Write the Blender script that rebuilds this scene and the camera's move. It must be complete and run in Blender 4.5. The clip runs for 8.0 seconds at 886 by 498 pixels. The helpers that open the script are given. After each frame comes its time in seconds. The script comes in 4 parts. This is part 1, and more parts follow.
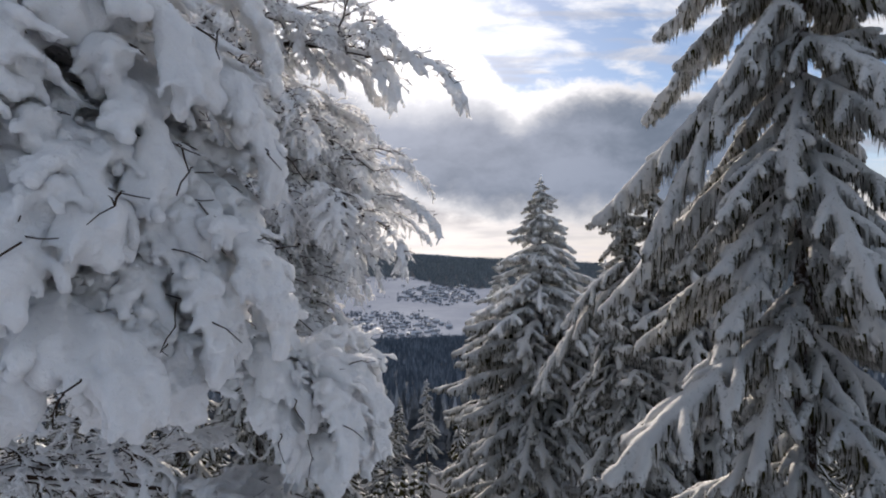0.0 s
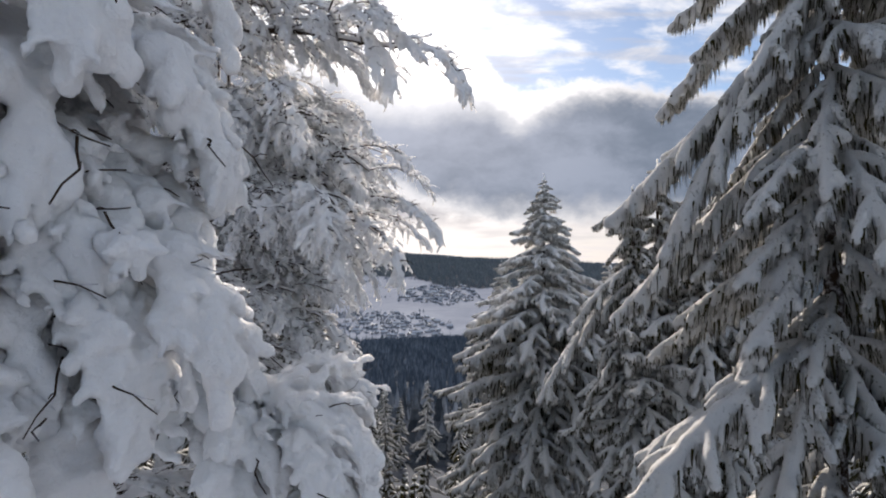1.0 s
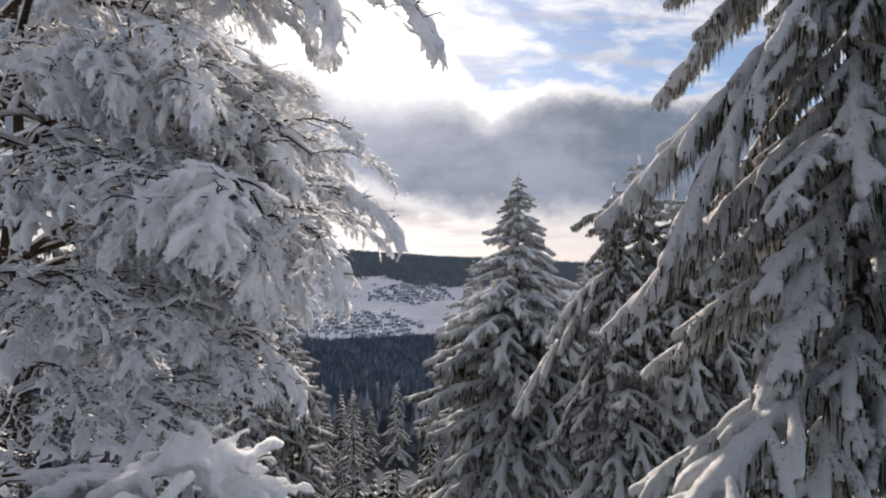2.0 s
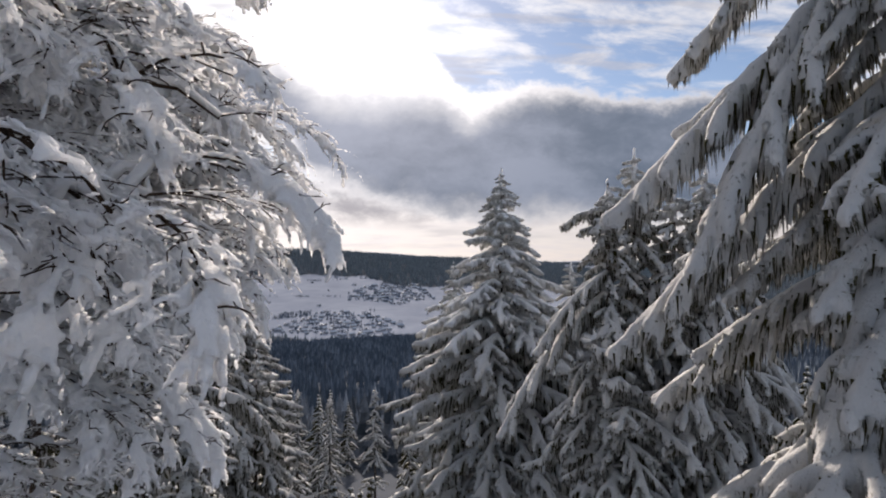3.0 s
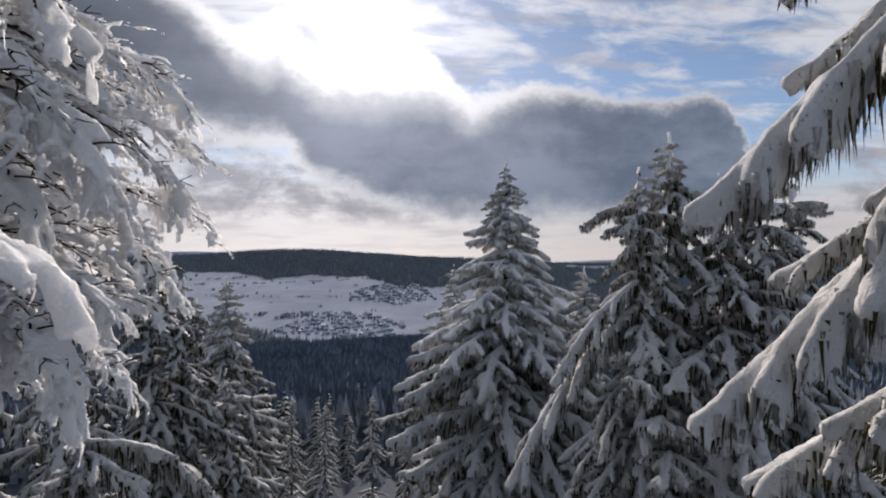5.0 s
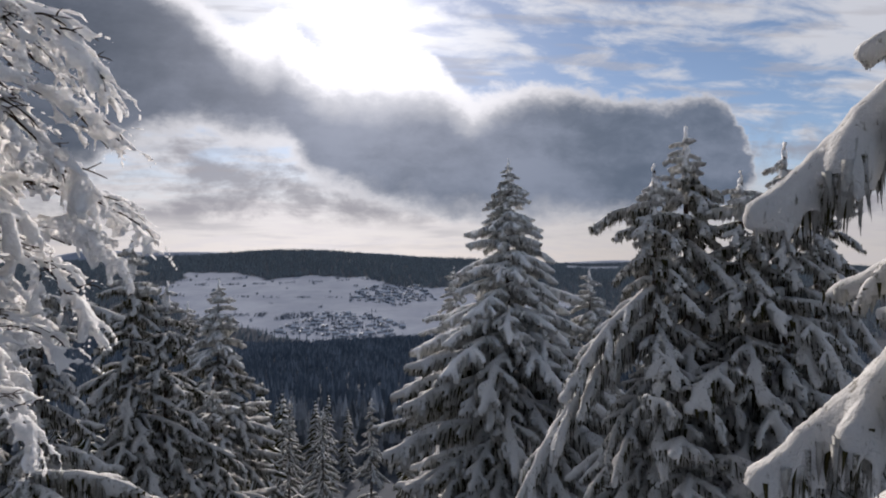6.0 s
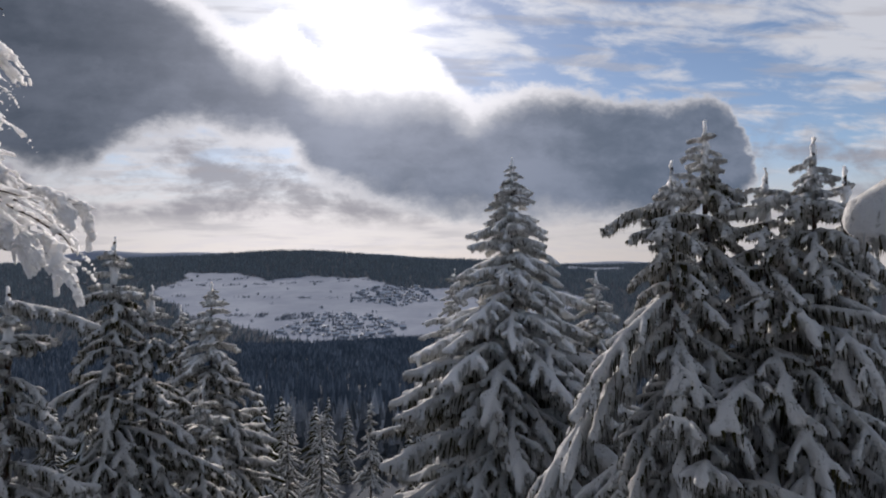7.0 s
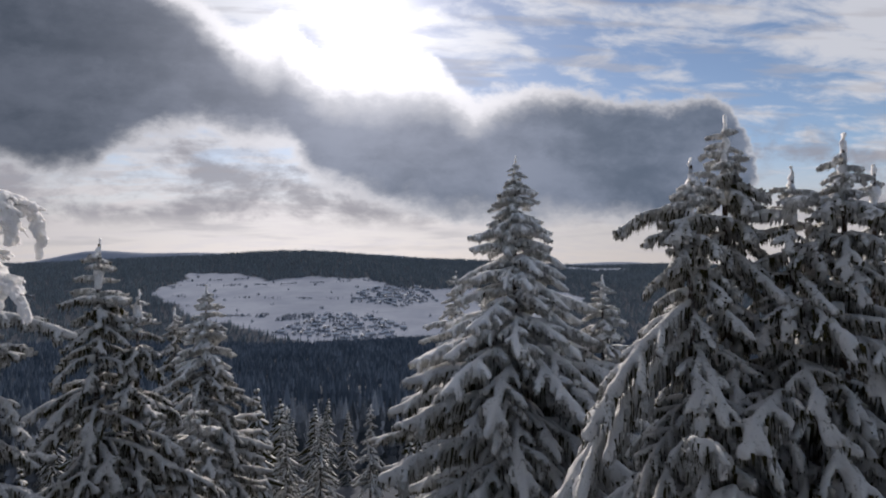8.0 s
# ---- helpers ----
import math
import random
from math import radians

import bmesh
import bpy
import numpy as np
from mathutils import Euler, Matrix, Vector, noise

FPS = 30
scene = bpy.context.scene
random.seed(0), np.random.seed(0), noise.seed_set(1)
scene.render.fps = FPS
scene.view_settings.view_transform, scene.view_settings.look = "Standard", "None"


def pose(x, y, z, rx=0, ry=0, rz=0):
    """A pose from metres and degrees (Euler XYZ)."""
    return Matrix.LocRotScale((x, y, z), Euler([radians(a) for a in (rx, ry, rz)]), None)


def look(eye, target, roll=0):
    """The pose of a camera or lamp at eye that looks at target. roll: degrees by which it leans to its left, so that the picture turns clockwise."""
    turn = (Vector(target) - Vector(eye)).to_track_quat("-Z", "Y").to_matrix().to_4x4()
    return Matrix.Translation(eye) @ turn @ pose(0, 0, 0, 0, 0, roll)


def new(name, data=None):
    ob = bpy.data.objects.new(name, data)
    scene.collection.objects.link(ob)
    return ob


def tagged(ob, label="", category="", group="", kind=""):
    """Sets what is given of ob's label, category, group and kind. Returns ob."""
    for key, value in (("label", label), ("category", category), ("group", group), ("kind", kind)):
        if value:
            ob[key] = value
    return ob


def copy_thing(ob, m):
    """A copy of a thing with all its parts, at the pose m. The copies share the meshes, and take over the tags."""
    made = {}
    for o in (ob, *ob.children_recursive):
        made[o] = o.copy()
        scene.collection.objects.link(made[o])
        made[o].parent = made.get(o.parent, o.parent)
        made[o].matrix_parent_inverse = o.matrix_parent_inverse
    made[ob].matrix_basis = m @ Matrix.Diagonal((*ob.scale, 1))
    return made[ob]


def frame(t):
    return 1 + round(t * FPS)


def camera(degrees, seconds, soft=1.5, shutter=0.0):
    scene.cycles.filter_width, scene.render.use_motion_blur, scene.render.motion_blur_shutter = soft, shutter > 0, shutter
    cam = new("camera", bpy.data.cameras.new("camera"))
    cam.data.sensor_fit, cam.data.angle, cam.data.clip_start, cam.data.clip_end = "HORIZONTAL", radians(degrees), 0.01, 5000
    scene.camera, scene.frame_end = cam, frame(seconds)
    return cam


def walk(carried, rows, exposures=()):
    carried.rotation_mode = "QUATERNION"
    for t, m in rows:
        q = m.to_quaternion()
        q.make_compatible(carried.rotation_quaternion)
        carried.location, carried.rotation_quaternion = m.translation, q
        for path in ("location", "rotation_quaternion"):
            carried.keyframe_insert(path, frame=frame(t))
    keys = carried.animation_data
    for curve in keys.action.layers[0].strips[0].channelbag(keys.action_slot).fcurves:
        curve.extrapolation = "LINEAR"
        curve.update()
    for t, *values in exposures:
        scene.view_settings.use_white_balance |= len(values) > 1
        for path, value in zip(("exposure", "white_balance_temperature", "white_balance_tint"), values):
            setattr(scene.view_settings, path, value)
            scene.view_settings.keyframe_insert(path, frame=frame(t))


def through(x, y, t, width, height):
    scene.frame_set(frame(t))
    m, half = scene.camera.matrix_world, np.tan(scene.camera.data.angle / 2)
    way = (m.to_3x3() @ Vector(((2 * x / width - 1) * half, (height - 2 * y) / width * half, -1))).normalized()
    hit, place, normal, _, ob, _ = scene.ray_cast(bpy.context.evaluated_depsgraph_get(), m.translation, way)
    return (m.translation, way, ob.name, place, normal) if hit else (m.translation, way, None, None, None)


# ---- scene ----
cam = camera(83.2, 8.0, soft=2.0)
METRES, EYE, TILT, LEAN, TURN = 6.0, 14.0, 0.9, 0.0, 0.0
ROWS = [
    (0.0, 0.0, 0.0, 0.0, 0.0, 0.0, 0.0),
    (0.5, -0.0007, 0.0252, 0.0052, 0.06, -0.01, -0.01),
    (1.0, -0.0008, 0.0758, 0.0107, 0.09, -0.02, -0.02),
    (2.5, 0.0169, 0.3268, 0.0219, -5.08, -0.18, -0.16),
    (3.0, 0.0285, 0.4159, 0.0246, -5.49, -0.16, -0.18),
    (3.5, 0.0382, 0.4984, 0.027, -5.45, -0.18, -0.13),
    (4.0, 0.0488, 0.5714, 0.0299, -5.39, -0.19, -0.15),
    (4.5, 0.0616, 0.6466, 0.0326, -5.35, -0.16, -0.13),
    (6.0, 0.0861, 0.8157, 0.0425, -5.31, -0.06, -0.13),
    (6.5, 0.0906, 0.8644, 0.0461, -5.29, -0.05, -0.17),
    (7.0, 0.0961, 0.9112, 0.0486, -5.21, 0.02, -0.2),
    (7.5, 0.0973, 0.9504, 0.0509, -5.18, 0.06, -0.21),
    (8.0, 0.1004, 0.9915, 0.0559, -5.14, 0.08, -0.26),
]
walk(cam, [(t, pose(0, 0, EYE, TILT, LEAN, TURN) @ pose(METRES * x, METRES * y, METRES * z, 90 + pitch, roll, yaw)) for t, x, y, z, yaw, pitch, roll in ROWS],
     exposures=[(0.0, 0.80, 6800, 14), (1.0, 0.94, 6900, 14), (2.5, 0.81, 6950, 16), (4.5, 0.49, 6600, 15), (8.0, 0.36, 6600, 15)])


# ---- node helpers ----
class Nodes:
    """A small wrapper for wiring a node tree."""

    def __init__(self, tree):
        self.tree = tree
        self.tree.nodes.clear()

    def node(self, kind, **settings):
        n = self.tree.nodes.new(kind)
        for key, value in settings.items():
            setattr(n, key, value)
        return n

    def put(self, socket, value):
        if isinstance(value, bpy.types.NodeSocket):
            self.tree.links.new(value, socket)
        elif value is not None:
            socket.default_value = value

    def math(self, op, a, b=None, c=None, clamp=False):
        n = self.node("ShaderNodeMath", operation=op, use_clamp=clamp)
        for k, v in enumerate((a, b, c)):
            if v is not None:
                self.put(n.inputs[k], v)
        return n.outputs[0]

    def step(self, x, low, high, out0=0.0, out1=1.0):
        n = self.node("ShaderNodeMapRange", interpolation_type="SMOOTHSTEP")
        for k, v in enumerate((x, low, high, out0, out1)):
            self.put(n.inputs[k], v)
        return n.outputs[0]

    def noise(self, vector, scale, detail=4.0, rough=0.55, warp=0.0, out="Fac"):
        n = self.node("ShaderNodeTexNoise")
        if vector is not None:
            self.put(n.inputs["Vector"], vector)
        n.inputs["Scale"].default_value = scale
        n.inputs["Detail"].default_value = detail
        n.inputs["Roughness"].default_value = rough
        n.inputs["Distortion"].default_value = warp
        return n.outputs[out]

    def mix(self, f, a, b):
        n = self.node("ShaderNodeMix", data_type="RGBA")
        self.put(n.inputs[0], f)
        self.put(n.inputs[6], a)
        self.put(n.inputs[7], b)
        return n.outputs[2]

    def combine(self, x, y, z):
        n = self.node("ShaderNodeCombineXYZ")
        for k, v in enumerate((x, y, z)):
            self.put(n.inputs[k], v)
        return n.outputs[0]

    def ramp(self, f, stops):
        n = self.node("ShaderNodeValToRGB")
        e = n.color_ramp.elements
        while len(e) < len(stops):
            e.new(0.5)
        for k, (p, g) in enumerate(stops):
            e[k].position, e[k].color = p, (g, g, g, 1)
        self.put(n.inputs[0], f)
        return n.outputs[0]


# ---- world: blue winter sky, a dark bank of cloud, the sun behind its upper edge ----
SUN_AZIMUTH, SUN_ELEVATION = -4.0, 26.5
world = bpy.data.worlds.new("winter_sky")
scene.world = world
world.use_nodes = True
w = Nodes(world.node_tree)


def tint(colour, amount):
    n = w.node("ShaderNodeVectorMath", operation="SCALE")
    w.put(n.inputs[0], colour if isinstance(colour, bpy.types.NodeSocket) else w.combine(*colour))
    w.put(n.inputs["Scale"], amount)
    return n.outputs[0]


def bell(distance, width):
    q = w.math("DIVIDE", distance, width)
    return w.math("EXPONENT", w.math("MULTIPLY", w.math("MULTIPLY", q, q), -1.0))


way = w.node("ShaderNodeTexCoord").outputs["Generated"]
sky = w.node("ShaderNodeTexSky", sky_type="NISHITA", sun_disc=False, sun_elevation=radians(SUN_ELEVATION), sun_rotation=radians(SUN_AZIMUTH),
             altitude=900.0, air_density=1.0, dust_density=0.4, ozone_density=1.6).outputs[0]
sep = w.node("ShaderNodeSeparateXYZ")
w.put(sep.inputs[0], way)
dx, dy, dz = sep.outputs
ahead = w.math("MAXIMUM", dy, 0.06)
u0 = w.math("DIVIDE", dx, ahead)
v0 = w.math("DIVIDE", dz, ahead)
flat = w.combine(u0, w.math("MULTIPLY", v0, 1.4), 0.0)


def warped(scale, detail, amount_u, amount_v, base_u, base_v):
    n = w.node("ShaderNodeSeparateXYZ")
    w.put(n.inputs[0], w.noise(flat, scale, detail, 0.62, out="Color"))
    return (w.math("MULTIPLY_ADD", w.math("SUBTRACT", n.outputs[0], 0.5), amount_u, base_u),
            w.math("MULTIPLY_ADD", w.math("SUBTRACT", n.outputs[1], 0.5), amount_v, base_v))


u1, v1 = warped(4.5, 6.0, 0.09, 0.08, u0, v0)
u2, v2 = warped(16.0, 6.0, 0.045, 0.05, u1, v1)
u, v = warped(48.0, 5.0, 0.014, 0.018, u2, v2)
# the bank's upper and lower edge as heights over the heading u from -1 to 1
heading = w.math("MULTIPLY_ADD", u, 0.5, 0.5, clamp=True)
top = w.ramp(heading, [(0.0, 0.95), (0.228, 0.60), (0.300, 0.505), (0.345, 0.415), (0.37, 0.405), (0.388, 0.42), (0.424, 0.345), (0.464, 0.345), (0.497, 0.35), (0.540, 0.345), (0.562, 0.315), (0.577, 0.297),
                       (0.596, 0.315), (0.641, 0.352), (0.707, 0.345), (0.781, 0.327), (0.825, 0.339), (0.852, 0.325), (0.872, 0.265), (0.895, 0.12), (0.91, 0.03), (1.0, 0.02)])
low = w.ramp(heading, [(0.0, 0.16), (0.129, 0.185), (0.17, 0.15), (0.204, 0.155), (0.24, 0.20), (0.280, 0.222), (0.312, 0.235), (0.344, 0.203), (0.387, 0.205), (0.42, 0.14), (0.45, 0.125),
                       (0.497, 0.10), (0.554, 0.082), (0.65, 0.078), (0.762, 0.078), (0.862, 0.085), (0.9, 0.2)])
under_top = w.math("SUBTRACT", top, v)
over_low = w.math("SUBTRACT", v, low)
# the sun, just behind the crest
du = w.math("SUBTRACT", u0, -0.07)
dv = w.math("SUBTRACT", v0, 0.50)
far = w.math("SQRT", w.math("ADD", w.math("MULTIPLY", w.math("MULTIPLY", du, du), 0.75), w.math("MULTIPLY", dv, dv)))
near_sun = bell(far, 0.27)
core = bell(far, 0.095)
spread = bell(far, 0.34)
soft = w.math("MULTIPLY_ADD", near_sun, 0.05, 0.018)
bank = w.math("MULTIPLY", w.step(under_top, -0.006, soft), w.step(over_low, -0.018, w.math("MULTIPLY_ADD", bell(w.math("SUBTRACT", u0, -0.3), 0.22), 0.06, 0.016)))
depth = w.math("MULTIPLY", w.step(under_top, 0.0, w.math("MULTIPLY_ADD", near_sun, 0.15, 0.035)), w.step(over_low, -0.012, 0.05))
# thin cloud streaks and fleeces over all the sky
height = w.math("ADD", w.math("ABSOLUTE", dz), 0.16)
dome = w.combine(w.math("DIVIDE", dx, height), w.math("MULTIPLY", w.math("DIVIDE", dy, height), 1.7), 3.0)
streaks = w.math("ADD", w.math("MULTIPLY", w.noise(dome, 1.15, 3.0, 0.5, 0.4), 0.5), w.math("MULTIPLY", w.noise(dome, 3.4, 9.0, 0.6, 0.3), 0.5))
veil = w.math("MULTIPLY", w.step(streaks, 0.455, 0.575), w.step(dy, -0.5, 0.35, 0.3, 1.0))
haze = w.step(v0, 0.05, 0.27, 1.0, 0.0)
low_flat = w.combine(w.math("MULTIPLY", u0, 1.0), w.math("MULTIPLY", v0, 1.9), 5.0)
puffs = w.math("MULTIPLY", w.step(w.noise(low_flat, 6.5, 8.0, 0.6, 0.2), 0.44, 0.64), w.math("MULTIPLY", w.step(v0, 0.04, 0.09), w.step(v0, 0.22, 0.34, 1.0, 0.0)))
thin_low = w.math("MULTIPLY", w.step(w.noise(w.combine(u0, w.math("MULTIPLY", v0, 9.0), 2.0), 4.0, 5.0, 0.5), 0.5, 0.66), w.step(v0, 0.0, 0.03))
crest = w.step(w.math("ADD", under_top, w.math("MULTIPLY_ADD", near_sun, 0.085, 0.010)), 0.0, 0.03)
crest = w.math("MULTIPLY", w.math("MULTIPLY", crest, w.step(over_low, -0.02, 0.02)), w.step(heading, 0.835, 0.872, 1.0, 0.15))
blue = tint(sky, 0.095)
col = w.mix(w.math("MULTIPLY", veil, 0.86), blue, tint((0.66, 0.69, 0.73), w.math("MULTIPLY_ADD", near_sun, 0.6, 1.0)))
col = w.mix(w.math("MULTIPLY", haze, 0.93), col, tint((0.66, 0.645, 0.655), w.math("MULTIPLY_ADD", bell(w.math("SUBTRACT", u0, -0.18), 0.45), 0.42, 0.82)))
col = w.mix(w.math("MULTIPLY", thin_low, 0.45), col, (0.42, 0.43, 0.47, 1))
col = w.mix(w.math("MULTIPLY", puffs, 0.8), col, (0.30, 0.305, 0.345, 1))
col = w.mix(crest, col, tint((0.76, 0.78, 0.82), w.math("MULTIPLY_ADD", near_sun, 1.0, 0.85)))
grey = w.math("ADD", w.math("MULTIPLY", w.noise(w.combine(u, w.math("MULTIPLY", v, 1.6), 1.0), 3.2, 8.0, 0.6), 0.7), w.math("MULTIPLY", w.noise(w.combine(u0, w.math("MULTIPLY", v0, 2.0), 4.0), 9.0, 6.0, 0.6), 0.3))
dark = w.mix(w.step(grey, 0.36, 0.64), (0.105, 0.142, 0.200, 1), (0.215, 0.262, 0.345, 1))
dark = tint(dark, w.step(u0, -0.75, -0.05, 0.54, 1.0))
under = w.node("ShaderNodeVectorMath", operation="ADD")
w.put(under.inputs[0], dark)
w.put(under.inputs[1], tint((0.185, 0.18, 0.19), spread))
col = w.mix(bank, col, w.mix(depth, tint((0.66, 0.69, 0.74), w.math("MULTIPLY_ADD", near_sun, 0.55, 0.75)), under.outputs[0]))
lifted = w.node("ShaderNodeVectorMath", operation="ADD")
w.put(lifted.inputs[0], col)
w.put(lifted.inputs[1], tint((1.0, 0.97, 0.95), w.math("MULTIPLY_ADD", core, 0.8, w.math("MULTIPLY", near_sun, 0.07))))
back = w.node("ShaderNodeBackground")
w.put(back.inputs[0], lifted.outputs[0])
back.inputs[1].default_value = 0.74
w.put(w.node("ShaderNodeOutputWorld").inputs[0], back.outputs[0])

sun_data = bpy.data.lights.new("sun", "SUN")
sun_data.energy, sun_data.angle, sun_data.color = 3.8, radians(1.5), (1.0, 0.93, 0.85)
sun = new("sun", sun_data)
sun_way = Vector((math.sin(radians(SUN_AZIMUTH)) * math.cos(radians(SUN_ELEVATION)), math.cos(radians(SUN_AZIMUTH)) * math.cos(radians(SUN_ELEVATION)), math.sin(radians(SUN_ELEVATION))))
sun.matrix_world = look(sun_way * 100, (0, 0, 0))


# ---- materials ----
def material(name):
    m = bpy.data.materials.new(name)
    m.use_nodes = True
    return m, Nodes(m.node_tree)


def finish(n, shader):
    n.put(n.node("ShaderNodeOutputMaterial").inputs[0], shader)


def bump(n, height, strength, distance):
    b = n.node("ShaderNodeBump")
    n.put(b.inputs["Height"], height)
    b.inputs["Strength"].default_value, b.inputs["Distance"].default_value = strength, distance
    return b.outputs[0]


def leaky(n, colour, normal, through):
    """Needles that let part of the light behind them through."""
    d, t, mix = n.node("ShaderNodeBsdfDiffuse"), n.node("ShaderNodeBsdfTranslucent"), n.node("ShaderNodeMixShader")
    for s in (d, t):
        n.put(s.inputs["Color"], colour)
        n.put(s.inputs["Normal"], normal)
    mix.inputs[0].default_value = through
    n.put(mix.inputs[1], d.outputs[0])
    n.put(mix.inputs[2], t.outputs[0])
    return mix.outputs[0]


def snow_material(name, tint, grain, depth):
    """Snow or rime. depth: how far light wanders inside it, in metres; 0 for a thin crust."""
    m, n = material(name)
    co = n.node("ShaderNodeTexCoord").outputs["Object"]
    big, fine = n.noise(co, grain * 0.16, 3.0), n.noise(co, grain, 6.0, 0.65)
    col = n.mix(n.step(big, 0.3, 0.7), tuple(c * 0.93 for c in tint) + (1,), tint + (1,))
    relief = n.math("ADD", n.math("MULTIPLY", n.noise(co, grain * 0.3, 3.0, 0.5), 2.2), fine)
    p = n.node("ShaderNodeBsdfPrincipled", subsurface_method="RANDOM_WALK")
    n.put(p.inputs["Base Color"], col)
    n.put(p.inputs["Normal"], bump(n, relief, 0.6, 0.035))
    p.inputs["Roughness"].default_value, p.inputs["Specular IOR Level"].default_value = 0.85, 0.15
    if depth:
        p.inputs["Subsurface Weight"].default_value = 0.85
        p.inputs["Subsurface Radius"].default_value = (1.0, 0.97, 0.93)
        p.inputs["Subsurface Scale"].default_value = depth
    finish(n, p.outputs[0])
    return m


SNOW = snow_material("packed_snow", (0.68, 0.675, 0.665), 28.0, 0.035)
HOAR = snow_material("hoar_on_needles", (0.66, 0.66, 0.64), 70.0, 0.0)
OLD_HOAR = snow_material("thin_hoar_on_needles", (0.50, 0.50, 0.475), 70.0, 0.0)
RIMED_NEEDLES = snow_material("rime_on_needles", (0.82, 0.81, 0.79), 60.0, 0.02)
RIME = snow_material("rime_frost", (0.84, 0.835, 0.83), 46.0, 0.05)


def frosted_material(name, dark, frost, share, grain):
    """Needles or bark with patches of frost on it, strand by strand."""
    m, n = material(name)
    co = n.node("ShaderNodeTexCoord").outputs["Object"]
    geo = n.node("ShaderNodeNewGeometry")
    fine = n.noise(co, grain, 5.0, 0.65)
    amount = n.math("ADD", n.math("MULTIPLY", geo.outputs["Random Per Island"], 0.55), n.math("MULTIPLY", fine, 0.75))
    hue = n.mix(n.noise(co, 3.0, 2.0), dark + (1,), tuple(c * f for c, f in zip(dark, (1.9, 1.5, 1.1))) + (1,))
    col = n.mix(n.step(amount, share - 0.12, share + 0.12), hue, frost + (1,))
    finish(n, leaky(n, col, bump(n, fine, 0.5, 0.02), 0.15))
    return m


NEEDLES = frosted_material("frosted_spruce_needles", (0.040, 0.042, 0.022), (0.50, 0.50, 0.49), 0.78, 34.0)
BARK = frosted_material("frosted_spruce_bark", (0.036, 0.028, 0.023), (0.60, 0.61, 0.64), 0.78, 14.0)
TWIG = frosted_material("dark_beech_bark", (0.035, 0.028, 0.024), (0.70, 0.70, 0.73), 0.86, 22.0)


def clotted_material():
    """Snow frozen into needles: needle tips show through it in short hanging streaks."""
    m, n = material("snow_clotted_on_needles")
    co = n.node("ShaderNodeTexCoord").outputs["Object"]
    stretch = n.node("ShaderNodeMapping")
    stretch.inputs["Scale"].default_value = (1.0, 1.0, 0.3)
    n.put(stretch.inputs["Vector"], co)
    streak, broad, fine = n.noise(stretch.outputs[0], 34.0, 4.0, 0.65), n.noise(co, 4.0, 2.0), n.noise(co, 60.0, 4.0, 0.65)
    amount = n.math("ADD", streak, n.math("MULTIPLY", broad, 0.35))
    col = n.mix(n.step(amount, 0.76, 0.90), (0.58, 0.575, 0.56, 1), (0.19, 0.18, 0.15, 1))
    p = n.node("ShaderNodeBsdfPrincipled", subsurface_method="RANDOM_WALK")
    n.put(p.inputs["Base Color"], col)
    n.put(p.inputs["Normal"], bump(n, n.math("ADD", fine, n.math("MULTIPLY", streak, -1.5)), 0.6, 0.03))
    p.inputs["Roughness"].default_value, p.inputs["Specular IOR Level"].default_value = 0.85, 0.12
    p.inputs["Subsurface Weight"].default_value = 0.6
    p.inputs["Subsurface Radius"].default_value = (1.0, 0.97, 0.93)
    p.inputs["Subsurface Scale"].default_value = 0.015
    finish(n, p.outputs[0])
    return m


CLOTTED = clotted_material()


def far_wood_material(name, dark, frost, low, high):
    """Far conifers: dark needles, more or less frosted tree by tree, whitest on their upper faces, with distance haze
    painted into both colours.
    """
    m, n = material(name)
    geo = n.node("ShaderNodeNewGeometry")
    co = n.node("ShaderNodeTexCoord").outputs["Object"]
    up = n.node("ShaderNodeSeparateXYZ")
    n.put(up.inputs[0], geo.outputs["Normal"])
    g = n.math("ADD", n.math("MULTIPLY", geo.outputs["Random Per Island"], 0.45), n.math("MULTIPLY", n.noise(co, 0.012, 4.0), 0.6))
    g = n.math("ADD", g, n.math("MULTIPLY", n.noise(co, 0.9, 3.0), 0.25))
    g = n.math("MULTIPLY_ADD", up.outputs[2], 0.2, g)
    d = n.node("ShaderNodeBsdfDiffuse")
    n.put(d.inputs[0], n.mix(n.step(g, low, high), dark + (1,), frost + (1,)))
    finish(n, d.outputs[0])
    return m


# needle and frost colours lifted and blued: painted haze of distance
VALLEY_WOOD = far_wood_material("hazed_valley_conifers", (0.082, 0.106, 0.135), (0.26, 0.30, 0.35), 0.45, 1.15)
FAR_WOOD = far_wood_material("hazed_hill_conifers", (0.15, 0.18, 0.20), (0.25, 0.28, 0.30), 0.45, 1.05)
NEAR_WOOD = far_wood_material("hazed_frosted_young_conifers", (0.055, 0.066, 0.078), (0.40, 0.43, 0.47), 0.45, 1.05)


